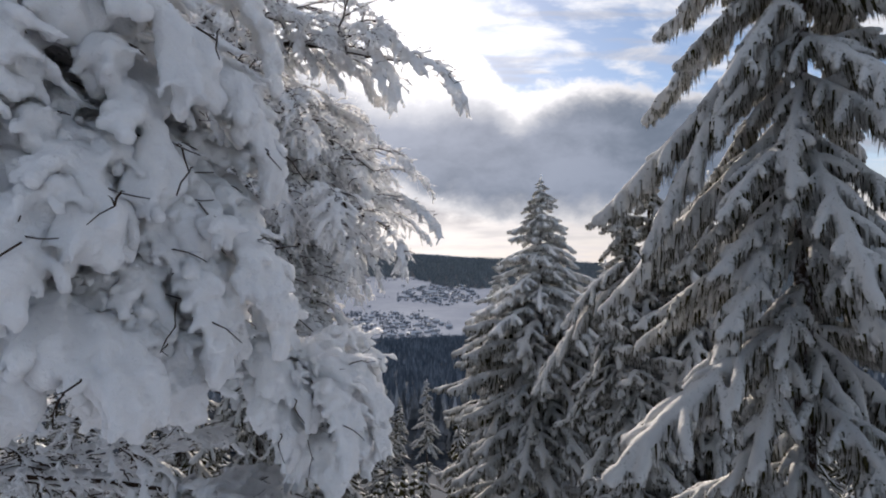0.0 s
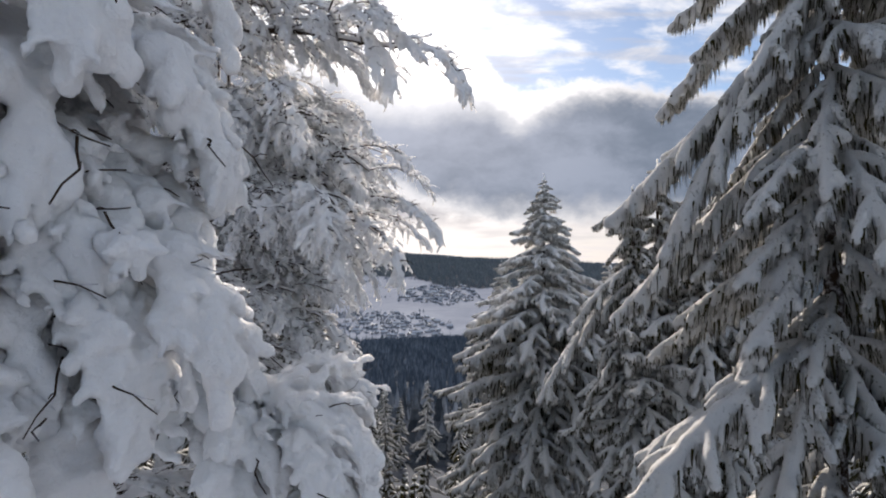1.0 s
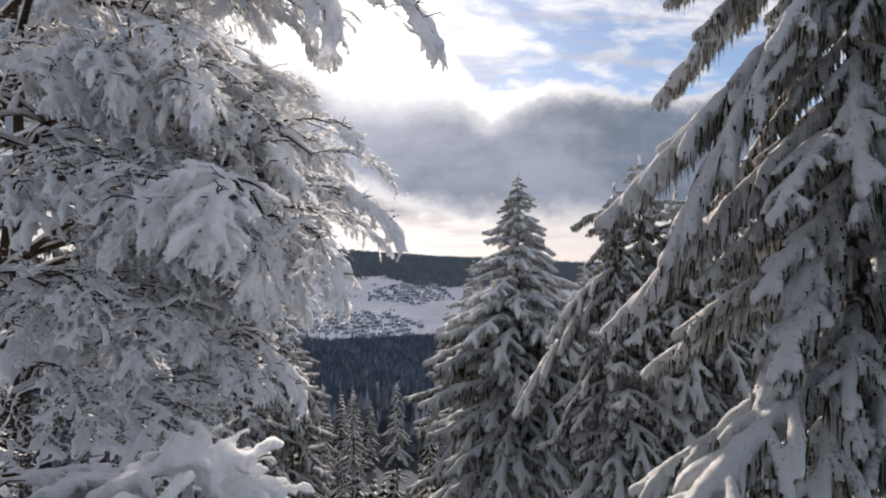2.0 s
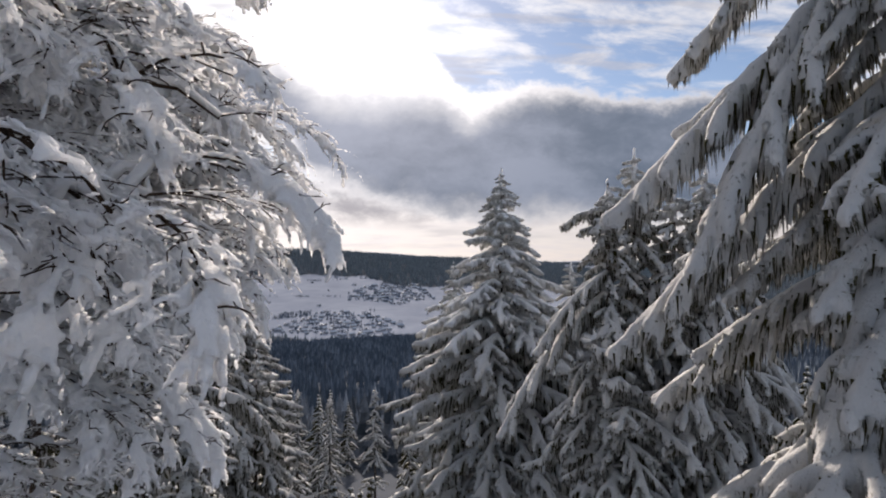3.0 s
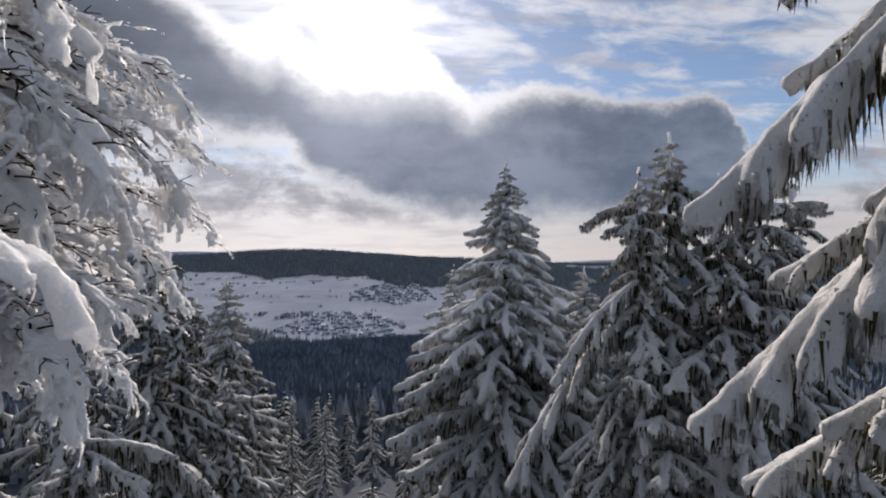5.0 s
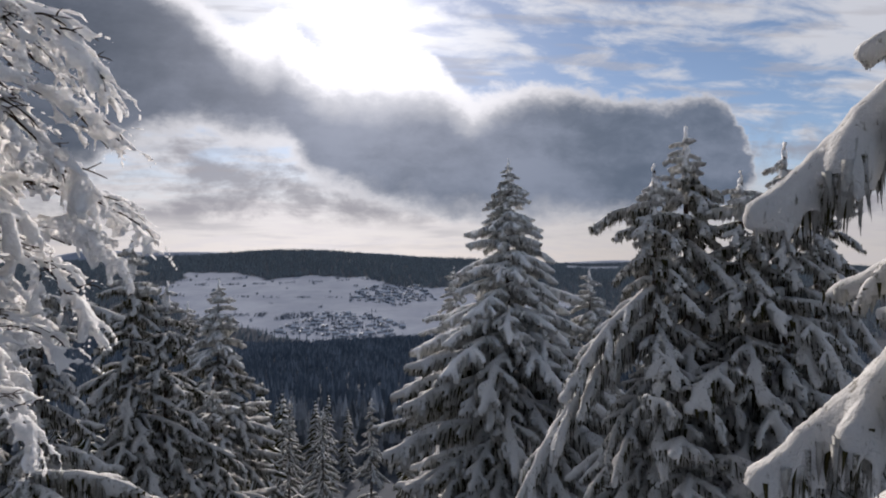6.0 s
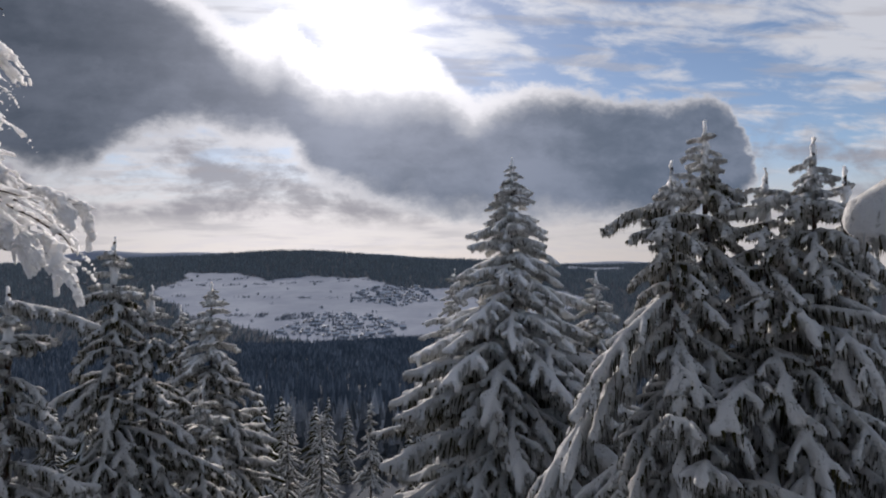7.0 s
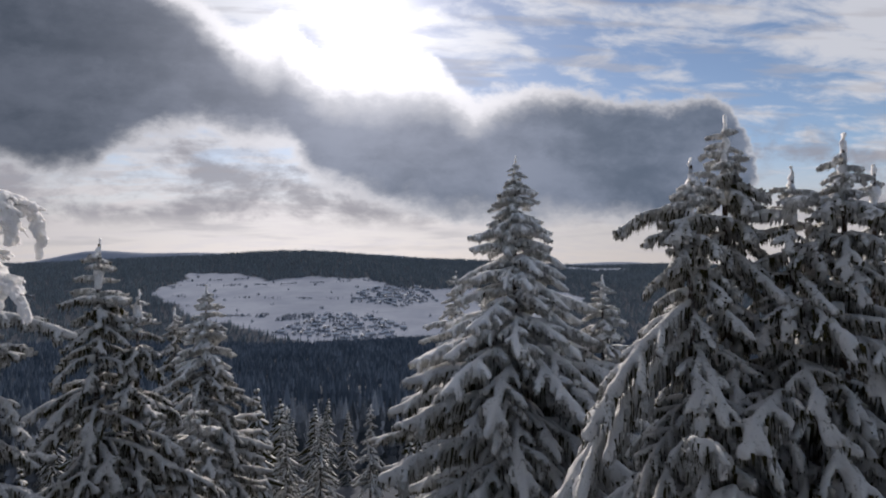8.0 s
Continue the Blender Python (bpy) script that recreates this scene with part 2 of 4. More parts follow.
def ground_material():
    """Snow in a blue-grey with cloud shade painted in, grazed thin on the meadows, and a darker tone where woods stand.
    """
    m, n = material("shade_tinted_snowy_ground")
    co = n.node("ShaderNodeTexCoord").outputs["Object"]
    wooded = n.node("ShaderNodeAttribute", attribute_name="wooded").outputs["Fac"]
    a, b = n.noise(co, 0.004, 6.0, 0.6), n.noise(co, 0.05, 5.0, 0.6)
    stretch = n.node("ShaderNodeMapping")
    stretch.inputs["Scale"].default_value = (0.35, 1.6, 1.0)
    n.put(stretch.inputs["Vector"], co)
    rows = n.noise(stretch.outputs[0], 0.02, 4.0, 0.6)
    # both snow tones darkened and blued to stand for cloud shade on the valley
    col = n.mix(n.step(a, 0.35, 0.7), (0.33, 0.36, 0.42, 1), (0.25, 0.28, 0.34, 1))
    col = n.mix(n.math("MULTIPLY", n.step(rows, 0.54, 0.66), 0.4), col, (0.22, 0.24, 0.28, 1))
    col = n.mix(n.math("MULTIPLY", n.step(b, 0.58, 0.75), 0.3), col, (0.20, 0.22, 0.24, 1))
    # dark blue-grey, mottled, wherever the wooded mask is set
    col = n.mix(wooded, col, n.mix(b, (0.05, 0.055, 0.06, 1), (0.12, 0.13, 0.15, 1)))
    d = n.node("ShaderNodeBsdfDiffuse")
    n.put(d.inputs[0], col)
    n.put(d.inputs["Normal"], bump(n, b, 0.4, 1.0))
    finish(n, d.outputs[0])
    return m


GROUND = ground_material()


def plain_material(name, colour, rough=0.8):
    m, n = material(name)
    p = n.node("ShaderNodeBsdfPrincipled")
    co = n.node("ShaderNodeTexCoord").outputs["Object"]
    n.put(p.inputs["Base Color"], n.mix(n.noise(co, 0.9, 4.0), colour + (1,), tuple(c * 0.7 for c in colour) + (1,)))
    p.inputs["Roughness"].default_value = rough
    finish(n, p.outputs[0])
    return m


HOUSE_WALL = plain_material("house_wall", (0.40, 0.39, 0.39))
ROOF_SNOW = plain_material("roof_snow", (0.62, 0.66, 0.72))


# ---- mesh helpers ----
class Shape:
    """Collects tubes and lumps into one mesh."""

    def __init__(self):
        self.verts, self.faces, self.slots = [], [], []

    def tube(self, points, radii, sides=5, slot=0, flat=1.0, rng=None, lumps=0.0, cap=True):
        """A tapered tube along points, closed by a tip at either end. flat: height over width."""
        p = np.asarray(points, float)
        n = len(p)
        r = np.asarray(radii, float)
        tan = np.gradient(p, axis=0)
        tan /= np.linalg.norm(tan, axis=1)[:, None] + 1e-9
        side = np.cross(tan, (0.0, 0.0, 1.0))
        weak = np.linalg.norm(side, axis=1) < 0.15
        side[weak] = np.cross(tan[weak], (0.0, 1.0, 0.0))
        side /= np.linalg.norm(side, axis=1)[:, None] + 1e-9
        up = np.cross(side, tan)
        ang = np.arange(sides) * 2 * math.pi / sides
        ring = r[:, None] * np.ones(sides)
        if rng is not None and lumps:
            ring = ring * (1 + lumps * rng.uniform(-1, 1, (n, sides)))
        v = p[:, None, :] + ring[..., None] * (np.cos(ang)[None, :, None] * side[:, None, :] + flat * np.sin(ang)[None, :, None] * up[:, None, :])
        base = len(self.verts)
        self.verts.extend(map(tuple, v.reshape(-1, 3)))
        for i in range(n - 1):
            for j in range(sides):
                k = (j + 1) % sides
                self.faces.append((base + i * sides + j, base + i * sides + k, base + (i + 1) * sides + k, base + (i + 1) * sides + j))
                self.slots.append(slot)
        if cap:
            for i, s in ((0, -1), (n - 1, 1)):
                tip = len(self.verts)
                self.verts.append(tuple(p[i] + s * tan[i] * r[i] * 0.7))
                for j in range(sides):
                    a, b = base + i * sides + j, base + i * sides + (j + 1) % sides
                    self.faces.append((b, a, tip) if s < 0 else (a, b, tip))
                    self.slots.append(slot)

    def spike(self, base, tip, wide, rng, sides, rings, slot):
        """A hanging strand, open at its root: rings between the root and the blunt tip."""
        k0 = len(self.verts)
        turn = rng.uniform(0, 6.28)
        sway = rng.uniform(-0.25, 0.25, 2) * wide * 2
        for i in range(rings):
            f = (0.0, 0.5, 0.9)[i]
            c = base + (tip - base) * f
            r = wide * (1.0, 1.15, 0.8)[i]
            for j in range(sides):
                a = turn + 6.2832 * j / sides
                q = r * rng.uniform(0.75, 1.25)
                self.verts.append((c[0] + q * math.cos(a) + sway[0] * f, c[1] + q * math.sin(a) + sway[1] * f, c[2]))
        self.verts.append(tuple(tip))
        end = len(self.verts) - 1
        for i in range(rings):
            for j in range(sides):
                a, b = k0 + i * sides + j, k0 + i * sides + (j + 1) % sides
                self.faces.append((b, a, end) if i == rings - 1 else (b, a, a + sides, b + sides))
                self.slots.append(slot)

    def mesh(self, name, materials, smooth=True):
        me = bpy.data.meshes.new(name)
        me.from_pydata(self.verts, [], self.faces)
        for m in materials:
            me.materials.append(m)
        me.polygons.foreach_set("material_index", self.slots)
        me.polygons.foreach_set("use_smooth", [smooth] * len(self.faces))
        me.update()
        return me


def fused(me, voxel, smooth, rough, keep=1.0):
    """The mesh with its overlapping lumps melted into one skin."""
    ob = new("melting", me)
    r = ob.modifiers.new("remesh", "REMESH")
    r.mode, r.voxel_size, r.use_smooth_shade = "VOXEL", voxel, True
    if smooth:
        s = ob.modifiers.new("smooth", "SMOOTH")
        s.factor, s.iterations = 0.5, smooth
    if keep < 1.0:
        d = ob.modifiers.new("thin", "DECIMATE")
        d.ratio = keep
    dg = bpy.context.evaluated_depsgraph_get()
    out = bpy.data.meshes.new_from_object(ob.evaluated_get(dg))
    out.name = me.name
    mats = list(me.materials)
    out.materials.clear()
    for m in mats[:1]:
        out.materials.append(m)
    out.polygons.foreach_set("material_index", [0] * len(out.polygons))
    out.polygons.foreach_set("use_smooth", [True] * len(out.polygons))
    bpy.data.objects.remove(ob)
    # crumbled surface
    count = len(out.vertices)
    co, nor = np.empty(count * 3), np.empty(count * 3)
    out.vertices.foreach_get("co", co)
    out.vertices.foreach_get("normal", nor)
    co, nor = co.reshape(-1, 3), nor.reshape(-1, 3)
    lift = np.zeros(count)
    for k, (scale, share) in enumerate(((11, 0.34), (17, 0.28), (29, 0.24), (47, 0.2), (71, 0.16), (118, 0.13))):
        q = co * scale + k * 1.7
        q = q + 0.8 * np.sin(q[:, (1, 2, 0)] * 0.7 + k)
        lift += share * (np.sin(q[:, 0]) * np.sin(q[:, 1] + 1.1) + np.sin(q[:, 2] + 0.4) * np.sin(q[:, 0] * 0.8 + 2.0))
    out.vertices.foreach_set("co", (co + nor * (rough * lift)[:, None]).ravel())
    out.update()
    return out


def piece(name, me, parent, m=None, label=""):
    ob = new(name, me)
    ob.parent = parent
    if m is not None:
        ob.matrix_local = m
    return tagged(ob, label) if label else ob


def curve_points(start, heading, slope0, slope1, length, n, power=1.0, wobble=0.0, rng=None):
    """Points of a branch that leaves start along heading (radians) and bends from slope0 to slope1 (degrees)."""
    pts, p = [np.array(start, float)], np.array(start, float)
    for i in range(n - 1):
        s = (i + 0.5) / (n - 1)
        a = radians(slope0 + (slope1 - slope0) * s ** power)
        h = heading + (rng.uniform(-wobble, wobble) if rng is not None and wobble else 0)
        p = p + length / (n - 1) * np.array((math.cos(h) * math.cos(a), math.sin(h) * math.cos(a), math.sin(a)))
        pts.append(p)
    return np.array(pts)


def along(points, s):
    f = s * (len(points) - 1)
    i = min(int(f), len(points) - 2)
    return points[i] + (points[i + 1] - points[i]) * (f - i)


# ---- the spruce's boughs: a needled stem with a curtain of hanging strands, and the ridge of snow on it ----
DOWN = np.array((0.0, 0.0, -1.0))


def strand(shape, p, l, wide, rng, fine, slot):
    if not slot:
        wide *= 0.55
    tip = p + np.array((rng.uniform(-0.10, 0.18) * l, rng.uniform(-0.14, 0.14) * l, -l))
    shape.spike(p + (0, 0, wide), tip, wide, rng, 4 if fine else 3, 3 if fine else 1, slot)


def pad(shape, c, way, long, wide, high, rng):
    """A cushion of snow that lies along a twig."""
    way = np.asarray(way, float) / (np.linalg.norm(way) + 1e-9)
    t = np.array((-0.5, -0.3, 0.0, 0.3, 0.5))
    shape.tube(np.asarray(c) + way * long * t[:, None], np.array((0.35, 0.85, 1.0, 0.85, 0.35)) * wide, 7, 0, high / wide, rng, 0.12)


def bough_meshes(length, slope0, slope1, seed, detail, rimed=False, drape=0.0):
    """Dark needles on a stem with a few side twigs, and the snow on it: a rounded ridge and, hanging from it, a cloak of clotted tongues with open slits.
    drape: how deep the cloak hangs."""
    rng = np.random.default_rng(seed)
    wood, snow = Shape(), Shape()
    fine = detail == "fine"
    tooth_share = 0.9 if rimed else 0.8 if drape else 0.30 if detail == "dark" else 0.42
    drape = drape or 0.10 + 0.085 * length
    n = int(7 + 6 * length) if fine else int(6 + 4 * length)
    stem = curve_points((0, 0, 0), 0.0, slope0, slope1, length, n, 0.8, 0.12, rng)
    stem[-2:, 2] += (0.006 * length, 0.02 * length)
    wood.tube(stem + DOWN * 0.02, np.linspace(0.015, 0.006, n) * (0.7 + 0.3 * length), 5, 1)
    big = 0.024 + 0.0125 * length
    gap, blunt = (0.060, 0.018) if fine else (0.080, 0.024)
    frosted = 0.75 if rimed else 0.26 if detail == "dark" else 0.36

    def hang(p, l):
        strand(wood, p - (0, 0, 0.01 if fine else 0.02), l * 1.15, 0.026 if fine else 0.034, rng, False, 2 if rng.uniform() < frosted else 0)

    def cloak(line, width, depth):
        """The ridge along a line and the tongues at its two sides."""
        m = len(line)
        s = np.linspace(0, 1, m)
        prof = width * np.interp(s, (0, 0.2, 0.6, 0.95, 1), (0.45, 0.75, 1.0, 1.15, 0.85)) * rng.uniform(0.85, 1.15, m)
        deep = depth * np.interp(s, (0, 0.2, 0.6, 0.9, 1), (0.75, 1.1, 1.0, 0.6, 0.3))
        snow.tube(line, prof, 8, 0, 0.9, rng, 0.15)
        run = float(np.linalg.norm(line[-1] - line[0]))
        for side in (-1, 1):
            way = line[-1] - line[0]
            out = side * np.array((-way[1], way[0], 0)) / (math.hypot(way[0], way[1]) + 1e-6)
            shoulder = np.array([line[i] + out * (0.16 * prof[i] + 0.05 * deep[i]) - (0, 0, 0.15 * deep[i]) for i in range(m)])
            snow.tube(shoulder, prof * 0.75, 6, 0, 1.2, rng, 0.2)
            for q in np.arange(0.04, 1.0, gap / run):
                q = min(0.99, q + rng.uniform(-0.4, 0.4) * gap / run)
                d, r = float(np.interp(q, s, deep)), float(np.interp(q, s, prof))
                top = along(line, q) + out * (0.35 * r + 0.08 * d) - (0, 0, 0.12 * d)
                if rng.uniform() < tooth_share:
                    l, w = d * rng.uniform(0.45, 1.05), blunt * rng.uniform(0.8, 1.4)
                    tip = top + out * rng.uniform(-0.05, 0.12) * l + way / run * rng.uniform(-0.05, 0.16) * l - (0, 0, l)
                    snow.tube((top, (top + tip) / 2 + rng.uniform(-0.3, 0.3, 3) * w, tip), (w * 1.15, w * rng.uniform(0.9, 1.2), w * 0.6), 5, 0)
                for k in range(4 if fine else 3):
                    hang(top + rng.uniform(-0.04, 0.04, 3) * (1, 1, 0) - out * rng.uniform(0, 0.03), d * rng.uniform(0.5, 1.02))

    cloak(stem, big, drape)
    n_side = int(2.4 * length + 2)
    for k in range(n_side):
        f = 0.10 + 0.74 * (k + rng.uniform(0, 0.8)) / n_side
        sign = 1 if k % 2 else -1
        l = (0.14 + length * 0.22 * (1 - f * 0.6)) * rng.uniform(0.7, 1.2)
        local = slope0 + (slope1 - slope0) * f
        tw = curve_points(along(stem, f), sign * radians(rng.uniform(24, 58)), local * 0.6, min(local, -10) - rng.uniform(10, 34), l, 6, 0.8, 0.15, rng)
        wood.tube(tw + DOWN * 0.015, np.linspace(0.010, 0.005, 6), 4, 1, cap=False)
        cloak(tw, big * rng.uniform(0.6, 0.85), drape * rng.uniform(0.55, 0.9))
    pad(snow, along(stem, 0.96) + (0, 0, 0.25 * big), stem[-1] - stem[-3], 0.10 + 0.05 * length, big * 1.15, big * 0.9, rng)
    load = fused(snow.mesh("bough_snow", [RIMED_NEEDLES if rimed else CLOTTED]), 0.024 if fine else 0.034, 1, 0.011 if fine else 0.014, 0.4)
    return wood.mesh("bough", [NEEDLES, BARK, HOAR if rimed else OLD_HOAR]), load


BOUGH_LENGTH = {"great": 3.1, "long": 1.9, "middle": 1.05, "short": 0.45}
DROOP = {"level": (8, -32), "hanging": (-12, -44), "steep": (-34, -52), "rimed": (10, -38), "arched": (10, -74)}
VARIANTS = {"great": 3, "long": 3, "middle": 3, "short": 2}
BOUGHS = {}


def bough_kind(detail, size, droop, rng):
    """One of the few boughs of a kind, made when first wanted."""
    k = int(rng.integers(VARIANTS[size]))
    if (detail, size, droop, k) not in BOUGHS:
        a, b = DROOP[droop]
        BOUGHS[detail, size, droop, k] = bough_meshes(BOUGH_LENGTH[size], a, b, 100 + 17 * k + len(size) + len(droop), detail, droop == "rimed")
    return BOUGHS[detail, size, droop, k]


def spruce(x, y, base, top, spread, seed, fine=False, whorl=0.42, shown=9.0, lean=(0.0, 0.0), label="", group="", per=6, steep=0.5, hanging=0.75, tip=0.75, rime=0.9, sparse=99.0, dark=False, sheer=0.35, arched=0.0, main=(), clear=None, column=0.55):
    """A snow-laden spruce: an Empty at its foot, a trunk, and boughs in whorls. spread: bough length far down; steep: bough length per metre below the top.
    main: chosen boughs (height at the trunk, tip, how far they arch in degrees, depth of the cloak); clear: headings left free for them; column: how far below the top the boughs hang close to the stem."""
    rng = np.random.default_rng(seed)
    tree = tagged(new("spruce_tree"), label or "tall snow-laden spruce with rime-coated hanging boughs", "tree", group)
    tree.matrix_world = pose(x, y, base)
    height = top - base
    s = Shape()
    n = 16
    hs = np.linspace(0, height - 0.1, n)
    bow = lambda q: (lean[0] * q * q, lean[1] * q * q)
    s.tube([(*bow(q / height), q) for q in hs], np.interp(hs, (0, height), (0.009 * height + 0.04, 0.02)), 9, 0, 1.0, rng, 0.08)
    piece("trunk", s.mesh("trunk", [BARK]), tree, label="dark bark dusted with frost")
    # the leading shoot, knobbed with snow
    s = Shape()
    lump = np.linspace(height - tip, height, 10)
    s.tube([(lean[0] + rng.uniform(-0.02, 0.02), lean[1] + rng.uniform(-0.02, 0.02), q) for q in lump], [(0.030 + 0.075 * rng.uniform(0.1, 1.0)) * (1.1 - 0.75 * k / 9) for k in range(10)], 7, 0, 1.0, rng, 0.2)
    piece("leader", s.mesh("leader", [RIME]), tree, label="rime-white leading shoot")
    for z, tip_at, bend, drape in main:
        root = np.array((x + bow((z - base) / height)[0], y + bow((z - base) / height)[1], z))
        d = np.array(tip_at) - root
        flat, length = math.hypot(d[0], d[1]), float(np.linalg.norm(d))
        slope = math.degrees(math.atan2(d[2], flat))
        wood, snow = bough_meshes(length, slope + bend, slope - bend, seed * 31 + int(z * 10), "fine", drape=drape)
        e = curve_points((0, 0, 0), 0.0, slope + bend, slope - bend, length, 20, 0.8)[-1]
        dip = math.degrees(math.atan2(e[2], e[0])) - slope
        b = piece("bough", wood, tree, pose(*(root - (x, y, base)), 0, dip, math.degrees(math.atan2(d[1], d[0]))) @ Matrix.Scale(length / float(np.linalg.norm(e)), 4))
        piece("snow_load", snow, b)
    h = 0.4
    while h < height - 1.5:
        l = min(spread, 0.10 + steep * h) * (1 - 0.25 * max(0.0, (h - 9) / height))
        count = 5 if h < 0.9 else 3 if h > sparse else per
        turn = rng.uniform(0, 6.28)
        for k in range(count):
            lk = l * rng.uniform(0.70, 1.12) if h > column else rng.uniform(0.16, 0.26) + 0.12 * h
            spot = math.degrees(turn) + 360 * k / count + rng.uniform(-18, 18)
            if clear and clear[0] < spot % 360 < clear[1] and clear[2] < top - h < clear[3]:
                lk *= 0.8
            near = fine and h < shown
            size = "great" if (lk > 2.3 and near) else "long" if lk > 1.4 else "middle" if lk > 0.7 else "short"
            dice = rng.uniform()
            droop = "level" if (h < 1.2 or dice > hanging) else ("steep" if dice < hanging * sheer and h > 1.2 else "hanging")
            if h > 0.9 and rng.uniform() < arched:
                droop = "arched"
            if h < column and h > rime:
                droop = "steep"
            elif h < rime and size != "great" and not (near and size == "long"):
                droop = "rimed"
            wood, snow = bough_kind("fine" if near else "dark" if dark else "full", size, droop, rng)
            q = (height - h) / height
            k_size = lk / BOUGH_LENGTH[size]
            m = pose(*bow(q), height - h + rng.uniform(-0.2, 0.2)) @ pose(0, 0, 0, rng.uniform(-8, 8), (rng.uniform(-12, 12) if h < column or h > 0.9 else -12), spot) @ Matrix.Scale(k_size, 4)
            b = piece("bough", wood, tree, m)
            piece("snow_load", snow, b)
        h += 0.17 if h < column else (0.24 + 0.10 * min(h, 2.2)) * whorl / 0.42 if h < shown else 1.7
    return tree


# ---- the beech's sprays: fans of twigs under rime and snow ----
def spray_meshes(length, seed, twigs, subs, thick, slope0, slope1, voxel, tongues=0.0, melt=1):
    """Snow on a drooping fan of twigs, and the dark twigs that poke out of it. tongues: length of the lobes of snow that hang from it."""
    rng = np.random.default_rng(seed)
    snow, wood = Shape(), Shape()
    stem = curve_points((0, 0, 0), 0.0, slope0, slope1, length, 9, 1.0, 0.16, rng)
    sides = 6 if voxel else 4
    snow.tube(stem, thick * np.interp(np.linspace(0, 1, 9), (0, 0.4, 1), (0.8, 1.2, 0.9)) * rng.uniform(0.85, 1.15, 9), sides, 0, 0.9, rng, 0.2)
    wood.tube(stem + np.array((0, 0.0, -0.8)) * thick, np.linspace(0.008, 0.003, 9), 4, 0)
    for k in range(twigs):
        f = 0.06 + 0.92 * (k + rng.uniform(0, 0.7)) / twigs
        sign = 1 if k % 2 else -1
        local = slope0 + (slope1 - slope0) * f
        l = length * (0.34 * (1 - f) + 0.15) * rng.uniform(0.75, 1.2)
        head = sign * radians(rng.uniform(18, 52))
        tw = curve_points(along(stem, f), head, local + rng.uniform(-14, 32), local - rng.uniform(8, 44), l, 6, 1.0, 0.18, rng)
        snow.tube(tw, thick * np.interp(np.linspace(0, 1, 6), (0, 0.6, 1), (0.75, 1.0, 0.75)) * rng.uniform(0.75, 1.25, 6), sides, 0, 0.85, rng, 0.2)
        if rng.uniform() < 0.5:
            wood.tube(tw + np.array((rng.uniform(-0.3, 0.3), rng.uniform(-0.7, 0.7), -0.75)) * thick, np.linspace(0.005, 0.002, 6), 3, 0, cap=False)
        for j in range(subs):
            g = 0.25 + 0.75 * (j + rng.uniform(0, 0.8)) / subs
            sub = curve_points(along(tw, g), head + (1 if j % 2 else -1) * radians(rng.uniform(18, 50)), local + rng.uniform(-30, 38), local - rng.uniform(5, 60), length * rng.uniform(0.08, 0.22), 4, 1.0, 0.22, rng)
            snow.tube(sub, thick * np.array((0.7, 0.9, 0.9, 0.6)) * rng.uniform(0.8, 1.15), 5 if voxel else 4, 0, 0.9, rng, 0.2)
        if tongues and rng.uniform() < 0.8:
            p = along(tw, rng.uniform(0.3, 1.0))
            drop = tongues * rng.uniform(0.5, 1.2)
            r = thick * rng.uniform(0.9, 1.4)
            snow.tube([p, p + (0.05 * drop, rng.uniform(-0.1, 0.1) * drop, -0.5 * drop), p + (0.16 * drop, rng.uniform(-0.15, 0.15) * drop, -drop)], (r, r * 1.15, r * 0.7), 7, 0, 1.0, rng, 0.15)
    for k in range(int(twigs * (0.16 if tongues else 0.5))):
        p = along(stem, rng.uniform(0.05, 0.9)) + rng.uniform(-1, 1, 3) * (thick * 2, length * 0.12, thick)
        out = curve_points(p, rng.uniform(-1.2, 1.2), rng.uniform(-30, 40), rng.uniform(-50, 10), rng.uniform(0.07, 0.16) * (1.8 if tongues else 1.0), 5, 1.0, 0.5, rng)
        wood.tube(out, np.linspace(0.004, 0.002, 5), 4, 0, cap=False)
        fork = curve_points(out[2], rng.uniform(-1.2, 1.2), rng.uniform(-20, 60), rng.uniform(-40, 40), rng.uniform(0.03, 0.07), 3, 1.0, 0.4, rng)
        wood.tube(fork, (0.003, 0.0025, 0.0015), 3, 0, cap=False)
    me = snow.mesh("spray", [RIME])
    return (fused(me, voxel, melt, min(0.03, thick * 0.75)) if voxel else me), wood.mesh("bare_shoot", [TWIG])


LADEN = [spray_meshes(0.80, 300 + k, 19, 5, 0.0098, 22 - 10 * (k % 3), -48 - 9 * (k % 3), 0.0115) for k in range(6)]
LADEN += [spray_meshes(0.75, 360 + k, 15, 4, 0.0150, 12 - 8 * k, -56 - 6 * k, 0.0135) for k in range(3)]
HEAVY = [spray_meshes(0.75, 320 + k, 20, 8, 0.0235, 14 - 8 * (k % 3), -72 - 6 * (k % 2), 0.0165, 0.15, 1) for k in range(5)]
OPEN = [spray_meshes(0.85, 340 + k, 15, 6, 0.0085, 20 - 8 * (k % 3), -34 - 8 * (k % 3), 0.0105) for k in range(4)]


